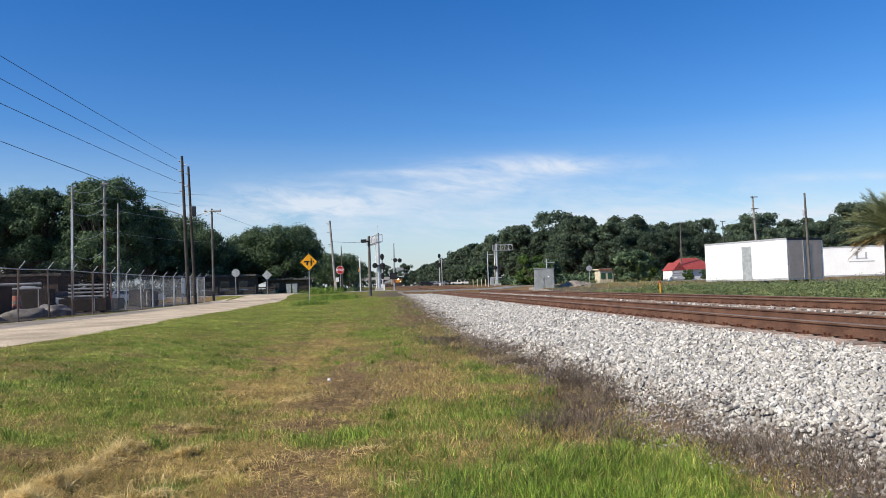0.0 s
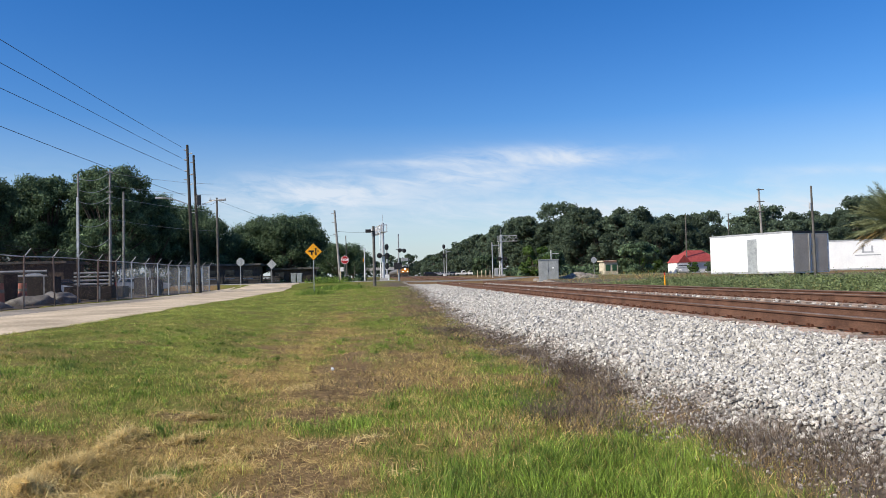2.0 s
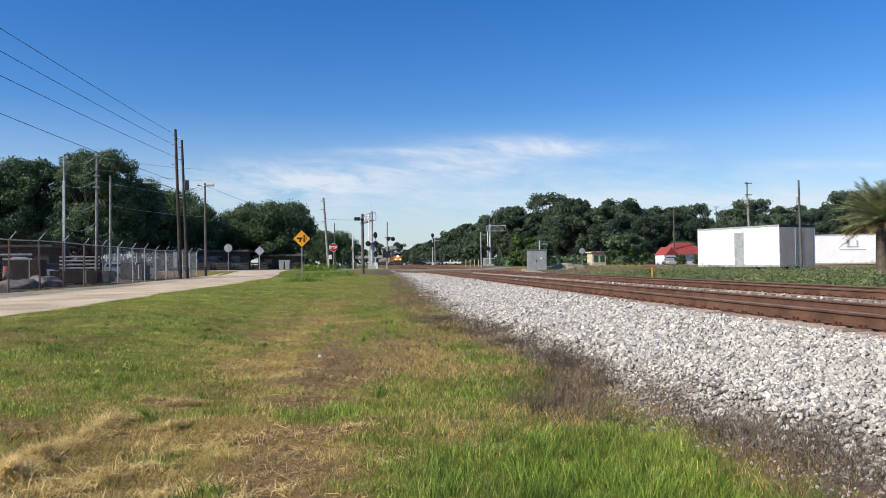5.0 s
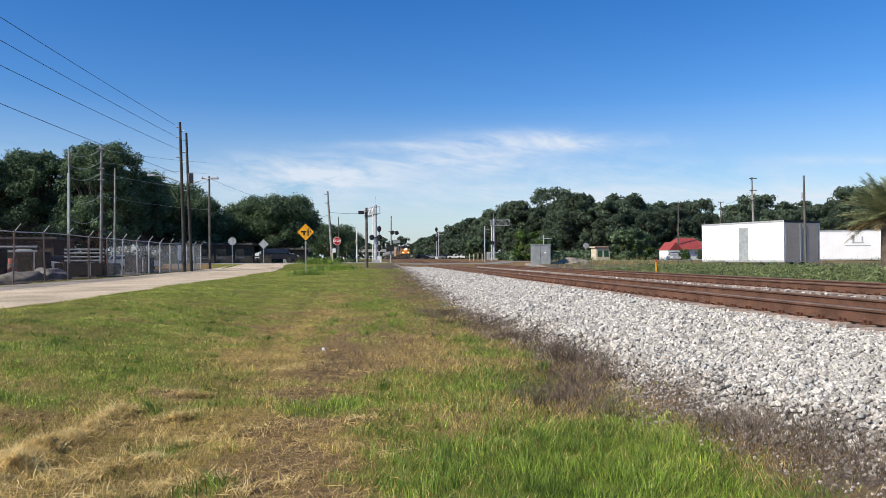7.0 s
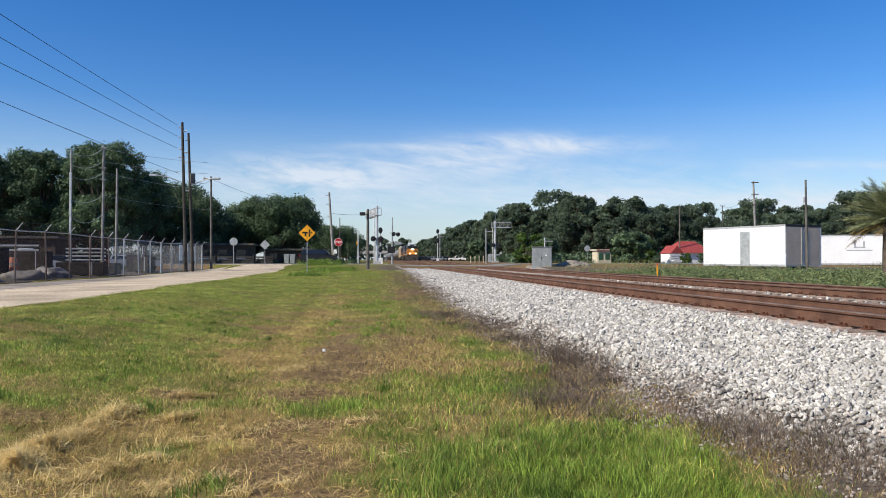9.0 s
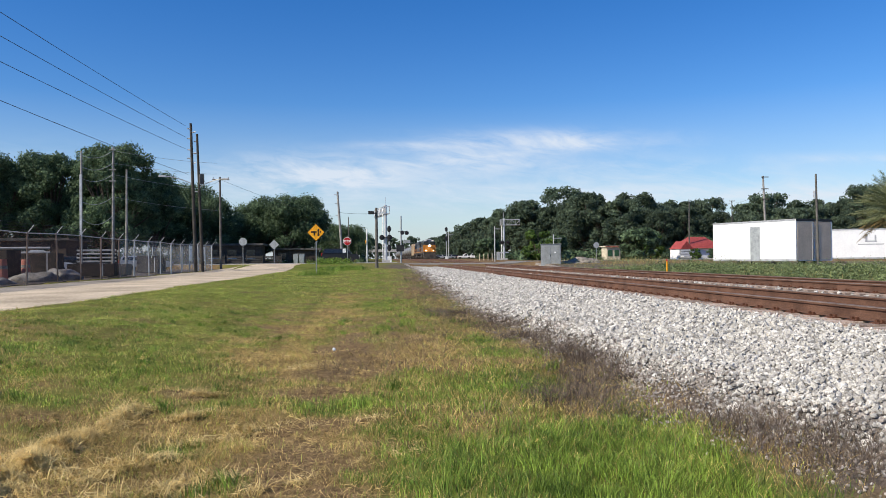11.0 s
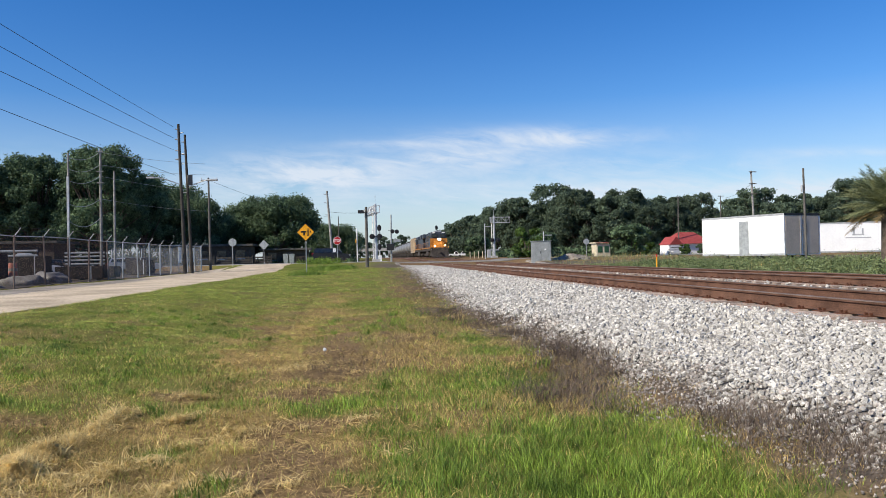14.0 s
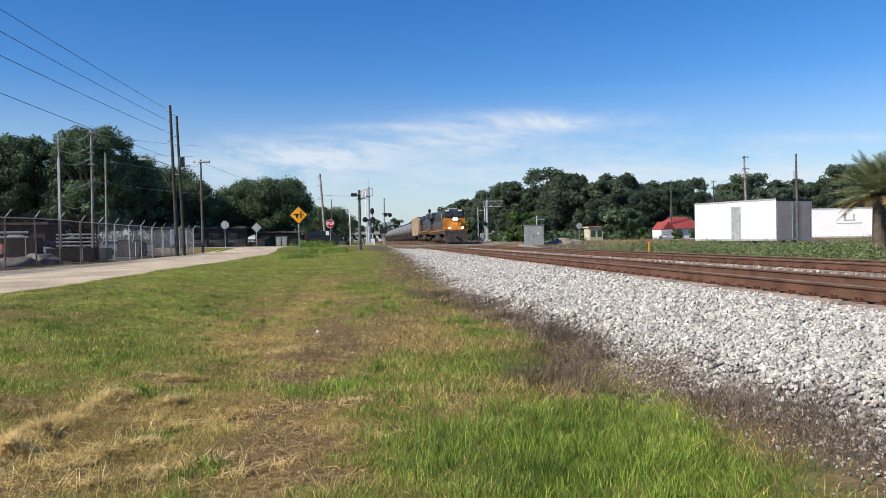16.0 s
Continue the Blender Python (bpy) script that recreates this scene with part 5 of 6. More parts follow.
def locomotive(label):
    """A six-axle road engine, nose at y = 0 facing -y, rail top at z = 0."""
    t = thing("locomotive", label, "locomotive", group="train vehicles")
    L = 22.3
    o, b, g = PAINT["orange"], PAINT["blue"], PAINT["grime"]
    box_part("underframe", (0, L / 2, 1.45), (2.9, L - 0.6, 0.5), g, t, 0.04)
    box_part("sill_stripe", (0, L / 2, 1.68), (3.06, L - 1.2, 0.16), o, t, 0.01, "orange sill stripe")
    bm = bmesh.new()  # short nose, sloped at the top
    add_box(bm, (0, 1.7, 2.45), (1.75, 1.7, 1.5), 0.0)
    for v in bm.verts:
        if v.co.y < 1.2 and v.co.z > 2.9:
            v.co.y += 0.45
            v.co.z -= 0.12
    bmesh.ops.bevel(bm, geom=list(bm.edges), offset=0.1, segments=2, affect="EDGES")
    nose = part("nose", bm, o, t, "orange-yellow nose")
    bm = bmesh.new()  # cab
    add_box(bm, (0, 3.7, 3.1), (3.0, 2.5, 2.7), 0.0)
    for v in bm.verts:
        if v.co.z > 4.0:
            v.co.x *= 0.83
            if v.co.y < 3:
                v.co.y += 0.25
    bmesh.ops.bevel(bm, geom=list(bm.edges), offset=0.12, segments=2, affect="EDGES")
    cab = part("cab", bm, b, t, "dark blue crew cab")
    box_part("cab_front", (0, 2.44, 2.55), (2.96, 0.06, 1.5), o, cab, 0.02, "orange cab front")
    for s in (-1, 1):
        box_part("windscreen", (s * 0.68, 2.52, 3.75), (0.95, 0.06, 0.55), M["glass"], cab, 0.02)
        box_part("side_window", (s * 1.46, 3.9, 3.65), (0.06, 1.3, 0.6), M["glass"], cab, 0.02)
        box_part("number_board", (s * 0.85, 2.6, 4.28), (0.55, 0.08, 0.2), M["signwhite"], cab, 0.01)
    bm = bmesh.new()
    add_box(bm, (0, 12.6, 3.0), (1.95, 14.8, 2.5), 0.12)
    hood = part("long_hood", bm, b, t, "dark blue engine hood")
    box_part("hood_doors", (0, 12.6, 2.35), (1.99, 13.6, 1.0), b, hood, 0.02, "dark blue row of hood doors")
    bm = bmesh.new()
    add_box(bm, (0, 19.2, 4.1), (3.0, 3.6, 0.75), 0.1)
    part("radiator", bm, b, t, "overhanging radiator housing")
    bm = bmesh.new()
    add_box(bm, (0, 8.2, 4.15), (2.5, 3.4, 0.6), 0.08)
    part("blower_housing", bm, b, t)
    for k in range(5):
        box_part("hood_louvre", (-0.99, 7.2 + k * 2.2, 3.5), (0.05, 1.2, 0.9), g, hood, 0.01)
    for yy in (12.2, 13.6, 18.2, 19.6, 20.6):
        rod_part("roof_fan", (0, yy, 4.2 if yy < 15 else 4.45), (0, yy, 4.42 if yy < 15 else 4.62), 0.55, g, hood, None, 16)
    box_part("exhaust", (0, 10.9, 4.4), (0.8, 0.5, 0.35), g, hood, 0.03)
    box_part("air_conditioner", (0, 3.8, 4.55), (1.2, 1.0, 0.22), M["trim"], cab, 0.04)
    rod_part("horn", (0.5, 5.2, 4.5), (0.5, 4.7, 4.55), 0.09, M["galv"], cab, 0.05, 8)
    bm = bmesh.new()
    add_box(bm, (0, 11.2, 0.85), (2.7, 5.4, 1.0), 0.18)
    part("fuel_tank", bm, g, t)
    bm = bmesh.new()  # pilot plough
    add_box(bm, (0, 0.35, 0.65), (2.9, 0.25, 1.1), 0.03)
    for v in bm.verts:
        if v.co.z < 0.5:
            v.co.y -= 0.22
    part("plough", bm, g, t, "black snow plough")
    rod_part("coupler", (0, 0.3, 0.88), (0, -0.35, 0.88), 0.14, g, t, None, 8)
    for s in (-1, 1):
        st = box_part("step_well", (s * 1.3, 0.75, 0.95), (0.35, 0.7, 1.1), g, t, 0.02)
        for k in range(4):
            box_part("tread", (s * 1.42, 0.75, 0.45 + 0.32 * k), (0.25, 0.6, 0.04), M["trim"], st)
        rail = rod_part("handrail", (s * 1.45, 0.5, 2.65), (s * 1.45, 2.4, 2.65), 0.022, o, t, None, 6)
        rod_part("handrail_post", (s * 1.45, 0.5, 1.6), (s * 1.45, 0.5, 2.65), 0.022, o, rail, None, 6)
        rod_part("front_rail", (s * 1.4, 0.3, 2.6), (s * 0.35, 0.3, 2.6), 0.022, o, t, None, 6)
        rod_part("front_rail_post", (s * 0.35, 0.3, 1.6), (s * 0.35, 0.3, 2.6), 0.022, o, t, None, 6)
        sr = rod_part("side_rail", (s * 1.45, 5.4, 2.7), (s * 1.45, L - 0.8, 2.7), 0.022, o, t, None, 6)
        for k in range(9):
            yy = 5.6 + k * 1.9
            rod_part("rail_post", (s * 1.45, yy, 1.7), (s * 1.45, yy, 2.7), 0.018, o, sr, None, 6)
        rod_part("ditch_light", (s * 0.85, 0.28, 1.98), (s * 0.85, 0.16, 1.98), 0.11, PAINT["lamp"], t, None, 12, "lit ditch light")
        for k in (0.2,):
            rod_part("headlight", (s * 0.13, 0.95, 3.3 - k), (s * 0.13, 0.78, 3.3 - k), 0.17, PAINT["lamp"], t, None, 12, "lit headlight")
    box_part("headlight_housing", (0, 1.1, 3.1), (0.7, 0.4, 0.34), b, t, 0.03)
    truck(t, 4.4, 3, 3.9)
    truck(t, L - 4.4, 3, 3.9)
    return t


def tank_car(label):
    t = thing("tank_car", label, "tank car", group="train vehicles")
    L = 16.5
    bm = bmesh.new()
    prof = ((0.0, 0.05), (0.12, 0.75), (0.45, 1.2), (1.0, 1.45), (L - 1.6, 1.45), (L - 1.05, 1.2), (L - 0.72, 0.75), (L - 0.6, 0.05))
    rings = []
    for y, r in prof:
        rings.append([bm.verts.new((r * math.cos(a), y + 0.3, 2.75 + r * math.sin(a))) for a in [2 * math.pi * k / 24 for k in range(24)]])
    for a, c in zip(rings, rings[1:]):
        for k in range(24):
            bm.faces.new((a[k], a[(k + 1) % 24], c[(k + 1) % 24], c[k]))
    bmesh.ops.recalc_face_normals(bm, faces=bm.faces)
    barrel = part("barrel", bm, PAINT["tank"], t, "streaked grey tank barrel", smooth=True)
    rod_part("dome", (0, L / 2, 4.1), (0, L / 2, 4.5), 0.55, PAINT["tank"], barrel, None, 16)
    box_part("walkway", (0, L / 2, 4.25), (1.4, 2.6, 0.06), PAINT["grime"], barrel)
    box_part("frame", (0, L / 2, 1.1), (0.9, L - 0.4, 0.35), PAINT["grime"], t, 0.02)
    for y in (1.2, L - 1.2):
        box_part("saddle", (0, y, 1.35), (2.5, 0.9, 0.5), PAINT["grime"], t, 0.05)
        rod_part("coupler", (0, y, 0.88), (0, y - 1.4 if y < 3 else y + 1.4, 0.88), 0.12, PAINT["grime"], t, None, 8)
    for s in (-1, 1):
        rod_part("ladder", (s * 1.5, L / 2 - 0.2, 1.2), (s * 1.2, L / 2 - 0.2, 4.0), 0.03, PAINT["grime"], t, None, 6)
    truck(t, 2.1, 2, 1.75)
    truck(t, L - 2.1, 2, 1.75)
    return t


def box_car(label):
    t = thing("box_car", label, "freight car", group="train vehicles")
    L = 15.5
    b = box_part("body", (0, L / 2, 2.75), (3.0, L - 1.0, 3.4), PAINT["tan"], t, 0.05, "faded tan ribbed body")
    for k in range(14):
        for s in (-1, 1):
            box_part("rib", (s * 1.52, 1.1 + k * 1.02, 2.75), (0.06, 0.1, 3.2), PAINT["tan"], b)
    box_part("roof", (0, L / 2, 4.48), (2.9, L - 0.9, 0.08), PAINT["grime"], t, 0.02)
    box_part("frame", (0, L / 2, 0.95), (2.2, L - 0.4, 0.25), PAINT["grime"], t, 0.02)
    truck(t, 2.1, 2, 1.75)
    truck(t, L - 2.1, 2, 1.75)
    return t


def wheel(parent, x, y, r, w):
    tyre = rod_part("wheel", (x - w / 2, y, r), (x + w / 2, y, r), r, PAINT["tyre"], parent, None, 20)
    rod_part("rim", (x - w / 2 - 0.01, y, r), (x + w / 2 + 0.01, y, r), r * 0.6, M["dark"], tyre, None, 14)
    return tyre


def car(name, label, category, paint, L=4.9, Wd=1.9, H=1.75, pickup=False, at=(0, 0, 0), rz=0.0, group="parked cars"):
    """A road vehicle with its nose towards +y."""
    t = thing(name, label, category, at, rz, group)
    bm = bmesh.new()
    pr = ((-L / 2, 0.45), (-L / 2, 1.0), (-L / 2 + 0.12, 1.06), (L / 2 - 1.35, 1.08), (L / 2 - 0.15, 0.9), (L / 2, 0.72), (L / 2, 0.4))
    lo = [[bm.verts.new((s * Wd / 2, y, z)) for y, z in pr] for s in (-1, 1)]
    k = len(pr)
    for i in range(k):
        bm.faces.new((lo[0][i], lo[0][(i + 1) % k], lo[1][(i + 1) % k], lo[1][i]))
    for e in lo:
        bm.faces.new(e)
    bmesh.ops.recalc_face_normals(bm, faces=bm.faces)
    bmesh.ops.bevel(bm, geom=list(bm.edges), offset=0.07, segments=2, affect="EDGES")
    body = part("body", bm, paint, t)
    y0, y1 = (-0.4, 1.35) if pickup else (-L / 2 + 0.12, 1.3)
    bm = bmesh.new()
    add_box(bm, (0, (y0 + y1) / 2, (1.05 + H) / 2), (Wd - 0.1, y1 - y0, H - 1.05))
    for v in bm.verts:
        if v.co.z > 1.3:
            v.co.x *= 0.84
            v.co.y += -0.62 if v.co.y > 0 else 0.2
    bmesh.ops.bevel(bm, geom=list(bm.edges), offset=0.06, segments=2, affect="EDGES")
    cab = part("cabin", bm, paint, t)
    for s in (-1, 1):
        bm = bmesh.new()
        q = [(s * (Wd / 2 - 0.035), y0 + 0.2, 1.12), (s * (Wd / 2 - 0.035), y1 - 0.3, 1.12), (s * (Wd / 2 - 0.1), y1 - 0.65, H - 0.12), (s * (Wd / 2 - 0.1), y0 + 0.35, H - 0.12)]
        bm.faces.new([bm.verts.new((x + s * 0.012, y, z)) for x, y, z in q])
        ext = bmesh.ops.extrude_face_region(bm, geom=list(bm.faces))
        for v in ext["geom"]:
            if isinstance(v, bmesh.types.BMVert):
                v.co.x -= s * 0.06
        part("side_window", bm, M["glass"], cab)
        for yy in (-L / 2 + 0.95, L / 2 - 0.95):
            wheel(t, s * (Wd / 2 - 0.1), yy, 0.37, 0.24)
        box_part("headlight", (s * (Wd / 2 - 0.3), L / 2 - 0.03, 0.78), (0.36, 0.08, 0.16), M["signwhite"], body, 0.02)
        box_part("tail_light", (s * (Wd / 2 - 0.12), -L / 2 + 0.02, 0.95), (0.14, 0.06, 0.3), M["red"], body, 0.01)
        box_part("mirror", (s * (Wd / 2 + 0.08), 0.85, 1.15), (0.18, 0.12, 0.14), paint, body, 0.03)
    box_part("windscreen", (0, y1 - 0.28, (1.1 + H) / 2), (Wd - 0.35, 0.03, 0.1), M["glass"], cab)
    return t


def build_cars():
    # row of vehicles parked beyond the crossing
    r = random.Random(12)
    specs = [(30.5, 262), (24.5, 258), (27.0, 270), (33.0, 255), (21.5, 262), (18.5, 250), (36.0, 250)]
    for i, (x, y) in enumerate(specs):
        pu = i % 3 == 0
        p = PAINT[("carwhite", "cargrey", "suv")[i % 3]]
        lab = ("white pickup truck parked beyond the crossing", "silver car parked beyond the crossing", "black car parked beyond the crossing")[i % 3]
        car("pickup_truck" if pu else "car", lab, "pickup truck" if pu else "car", p, 5.2 if pu else 4.6, 1.9, 1.8 if pu else 1.5, pu, (x, y, float(land(x, y))), r.choice((84, -92, 78)))
    car("pickup_truck", "grey pickup truck beside the red-roofed building", "pickup truck", PAINT["cargrey"], 4.8, 1.9, 1.75, True, (45.3, 107, 0.7), 160)
    # vehicles in the yard behind the fence
    car("pickup_truck", "white pickup truck in the fenced yard", "pickup truck", PAINT["carwhite"], 5.4, 2.0, 1.85, True, (-24.5, 56, 0.55), -70, "yard vehicles")
    car("car", "silver car in the fenced yard", "car", PAINT["cargrey"], 4.7, 1.85, 1.5, False, (-22.0, 74, 0.55), -80, "yard vehicles")
    car("car", "dark car under the trees beyond the yard", "car", PAINT["suv"], 4.7, 1.85, 1.5, False, (-27.0, 70, 0.55), -85, "yard vehicles")


# ---- buildings ----
def build_buildings():
    red = mat("red_metal_roof", (0.3, 0.05, 0.04), (0.38, 0.08, 0.065), rough=0.5, bump=0.08)
    cream = mat("cream_wall", (0.6, 0.53, 0.38), (0.68, 0.61, 0.46), rough=0.8, bump=0.1)
    greenp = mat("green_shutter", (0.03, 0.085, 0.045), rough=0.6, bump=0.05)
    # wall brown deepened so its colour holds the shade under the trees
    brick = mat("shaded_brown_wall", (0.07, 0.05, 0.038), (0.12, 0.09, 0.07), rough=0.9, bump=0.2)
    h = thing("red_roofed_building", "small white building with a red pitched roof", "building", (49.0, 112, 0.35), 8)
    w = box_part("wall", (0, 0, 1.2), (5.2, 5, 2.4), M["white"], h, 0.02)
    bm = bmesh.new()
    v = [bm.verts.new(p) for p in ((-3, -2.9, 2.3), (3, -2.9, 2.3), (3, 2.9, 2.3), (-3, 2.9, 2.3), (-1.4, 0, 4.1), (1.4, 0, 4.1))]
    for f in ((0, 1, 5, 4), (1, 2, 5), (2, 3, 4, 5), (3, 0, 4), (3, 2, 1, 0)):
        bm.faces.new([v[i] for i in f])
    part("roof", bm, red, h, "red metal hip roof")
    bm = bmesh.new()
    v = [bm.verts.new(p) for p in ((-4.6, -3.2, 2.2), (-2.4, -3.2, 2.2), (-3.5, -3.2, 3.4), (-4.6, 0, 2.2), (-2.4, 0, 2.2), (-3.5, 0, 3.4))]
    for f in ((0, 2, 5, 3), (1, 4, 5, 2), (0, 1, 2), (0, 3, 4, 1), (3, 5, 4)):
        bm.faces.new([v[i] for i in f])
    part("porch_roof", bm, red, h)
    box_part("porch_wall", (-3.5, -1.4, 1.1), (2.0, 2.6, 2.2), M["white"], h, 0.02)
    for x in (-1.4, 1.2):
        win = box_part("window", (x, -2.52, 1.3), (1.1, 0.08, 1.0), M["glass"], w)
        box_part("window_frame", (x, -2.55, 0.76), (1.3, 0.1, 0.08), M["signwhite"], win)
    k = thing("kiosk", "small cream kiosk with green shutters and flat roof", "kiosk", (37.4, 118, 0.95), 4)
    kw = box_part("wall", (0, 0, 1.05), (2.3, 2.2, 2.1), cream, k, 0.02)
    box_part("roof", (0, 0, 2.2), (2.8, 2.7, 0.2), cream, k, 0.02, "cream flat roof with a red edge")
    box_part("roof_edge", (0, -1.36, 2.2), (2.8, 0.03, 0.1), red, k)
    for x in (-0.55, 0.55):
        box_part("shutter", (x, -1.12, 1.15), (0.75, 0.06, 1.0), greenp, kw, 0.01)
    # long low buildings under the trees beyond the lane
    for x, y, w_, d, hh, m, lab in ((-19.0, 97, 9.0, 6, 2.3, brick, "low brown building under the oaks"), (-11, 104, 6.0, 4, 1.9, brick, "low brown building under the oaks, walls coloured dark for shade"), (-36, 78, 12, 6, 2.5, brick, "long brown shed behind the yard")):
        b = thing("low_building", lab, "building", (x, y, float(land(x, y))), 3, "low buildings")
        wl = box_part("wall", (0, 0, hh / 2), (w_, d, hh), m, b, 0.02)
        box_part("roof", (0, 0, hh + 0.12), (w_ + 0.8, d + 0.8, 0.24), M["wood"], b, 0.03)
        for i in range(int(w_ / 2.2)):
            xx = -w_ / 2 + 1.2 + i * 2.2
            wi = box_part("window", (xx, -d / 2 - 0.01, hh * 0.55), (1.1, 0.06, 1.0), M["glass"], wl)
            box_part("sill", (xx, -d / 2 - 0.04, hh * 0.55 - 0.55), (1.2, 0.12, 0.07), M["signwhite"], wi)
    # dark slatted gates and bins by the lane end
    for i in range(4):
        f = thing("board_gate", "dark weathered slatted gate panel by the lane end", "gate", (-16.6 + i * 1.9, 79.5 + 0.3 * i, 1.05), group="gate panels")
        for s in (-0.85, 0.85):
            box_part("post", (s, 0, 0.5), (0.08, 0.08, 1.1), M["pole_dark"], f)
        for z in (0.3, 0.55, 0.8):
            box_part("board", (0, -0.05, z), (1.75, 0.03, 0.16), M["pole_dark"], f)
    for x in (-9.8, -9.1):
        b = thing("bin", "grey plastic wheeled bin at the roadside", "bin", (x, 92, 1.1), group="roadside bins")
        bm = bmesh.new()
        add_box(bm, (0, 0, 0.55), (0.6, 0.7, 1.0), 0.04)
        for v in bm.verts:
            if v.co.z < 0.5:
                v.co.x *= 0.82
                v.co.y *= 0.82
        part("tub", bm, M["signback"], b)
        box_part("lid", (0, 0, 1.09), (0.66, 0.76, 0.08), M["trim"], b, 0.02)


def build_yard():
    """Bags, cones, pallets and heaps behind the fence."""
    pink = mat("faded_pink_drum", (0.6, 0.2, 0.14), (0.7, 0.3, 0.22), rough=0.6, bump=0.05)
    wrap = mat("dusty_sheeting", (0.2, 0.18, 0.155), (0.42, 0.39, 0.35), rough=0.5, bump=0.3)
    # crate brown darkened: the shade of trees over the yard is in the colour
    dull = mat("shade_dark_crate", (0.022, 0.018, 0.016), (0.06, 0.048, 0.04), rough=0.8, bump=0.2)
    r = random.Random(21)
    for x, y in ((-17.3, 36.4), (-19.2, 43.0)):
        d = thing("marker_drum", "faded pink plastic marker drum in the yard", "traffic drum", (x, y, 0.55), group="marker drums")
        rod_part("barrel", (0, 0, 0), (0, 0, 1.15), 0.26, pink, d, 0.2, 16)
        rod_part("foot", (0, 0, 0), (0, 0, 0.08), 0.36, dull, d, None, 16)
        rod_part("band", (0, 0, 0.7), (0, 0, 0.85), 0.235, wrap, d, 0.226, 16)
    for x, y, s in ((-16.8, 38.6, 0.75), (-17.8, 40.3, 0.6), (-16.9, 42.2, 0.95), (-18.2, 44.5, 0.8), (-17.2, 35.0, 0.6), (-18.0, 33.0, 0.7)):
        b = thing("sheeted_heap", "heap of material under crumpled pale sheeting", "heap", (x, y, 0.5), r.uniform(0, 180), "sheeted heaps")
        bm = bmesh.new()
        bmesh.ops.create_icosphere(bm, subdivisions=4, radius=1.0)
        for v in bm.verts:
            n = noise.noise(v.co * 1.6 + Vector((x, y, 0))) * 0.35 + noise.noise(v.co * 5) * 0.1
            v.co *= 1 + n
            v.co = Vector((v.co.x * 1.6 * s, v.co.y * 1.0 * s, max(-0.05, v.co.z * 0.75 * s)))
        part("sheet", bm, wrap, b, smooth=True)
    for x, y, w_, h_ in ((-16.9, 46.5, 2.6, 0.75), (-17.0, 49.8, 2.2, 0.7), (-20.0, 47.0, 2.0, 1.4), (-19.0, 39.0, 2.2, 1.5), (-17.2, 60, 1.2, 1.1), (-18.5, 63, 1.6, 1.3), (-22.0, 41.5, 3.0, 1.7)):
        b = thing("yard_crate", "crate of stock in the fenced yard, colour darkened for tree shade", "crate", (x, y, 0.55), r.uniform(-12, 12), "yard crates")
        for s in (-0.35, 0, 0.35):
            box_part("runner", (s * w_, 0, 0.06), (0.1, 1.2, 0.12), M["wood"], b)
        box_part("load", (0, 0, 0.12 + h_ / 2), (w_, 1.2, h_), dull, b, 0.04)
        box_part("strap", (w_ * 0.25, 0, 0.125 + h_ / 2), (0.06, 1.22, h_ + 0.012), M["trim"], b)
    for x, y in ((-22.4, 50), (-22.8, 63.5)):
        st = thing("pipe_rack", "rack of stacked pale pipes in the yard", "pipe rack", (x, y, 0.55), 8, "pipe racks")
        for k in range(6):
            rod_part("pipe", (-1.5, 0, 0.4 + k * 0.3), (1.5, 0, 0.4 + k * 0.3), 0.075, M["galv"], st, None, 10)
        for s in (-1.4, 1.4):
            box_part("stand", (s, 0.2, 1.1), (0.1, 0.1, 2.2), dull, st)
    for y, z in ((64.6, 1.6), (69.5, 1.6)):
        n = thing("fence_notice", "white notice board wired to the fence", "notice", (-15.1 - 0.0177 * (y - 34) + 0.06, y, 0.55), 90, "fence notices")
        box_part("board", (0, 0, z), (1.0, 0.02, 1.3), M["signwhite"], n)
        box_part("lettering_bar", (0, -0.014, z + 0.3), (0.6, 0.006, 0.08), M["signback"], n)


def build_palm():
    p = thing("palm", "bushy date palm with arching green and dry fronds", "palm tree", (23.6, 32, 0.35))
    rod_part("trunk", (0, 0, -0.2), (0, 0, 2.95), 0.34, M["bark"], p, 0.26, 14)
    r = random.Random(5)
    for k in range(140):
        az, el = r.uniform(0, 6.283), r.uniform(-0.3, 1.5)
        L = r.uniform(1.75, 2.35)
        V, Fc = [], []
        n = 34
        pts = []
        x, z, e = 0.0, 0.0, el
        for i in range(n + 1):
            pts.append((x, z))
            x += math.cos(e) * L / n
            z += math.sin(e) * L / n
            e -= 0.62 / n
        ca, sa = math.cos(az), math.sin(az)
        for i in range(2, n):
            a = Vector((pts[i][0] * ca, pts[i][0] * sa, pts[i][1]))
            tan = Vector(((pts[i + 1][0] - pts[i][0]) * ca, (pts[i + 1][0] - pts[i][0]) * sa, pts[i + 1][1] - pts[i][1])).normalized()
            side = Vector((-sa, ca, 0))
            ll = 0.5 * math.sin(math.pi * (0.12 + 0.85 * i / n)) + 0.08
            for s in (-1, 1):
                tip = a + (side * s * 0.55 + tan * 0.8 + Vector((0, 0, r.uniform(-0.25, 0.2)))) * ll
                q = len(V)
                w = tan * 0.026
                V += [a - w, a + w, tip + Vector((0, 0, 0.004)), tip]
                Fc.append((q, q + 1, q + 2, q + 3))
        fr = np_mesh("frond", np.array([v[:] for v in V]), np.array(Fc), M["frond_dry"] if el < 0.0 else M["frond"], p)
        fr.matrix_basis = pose(0, 0, 2.9)


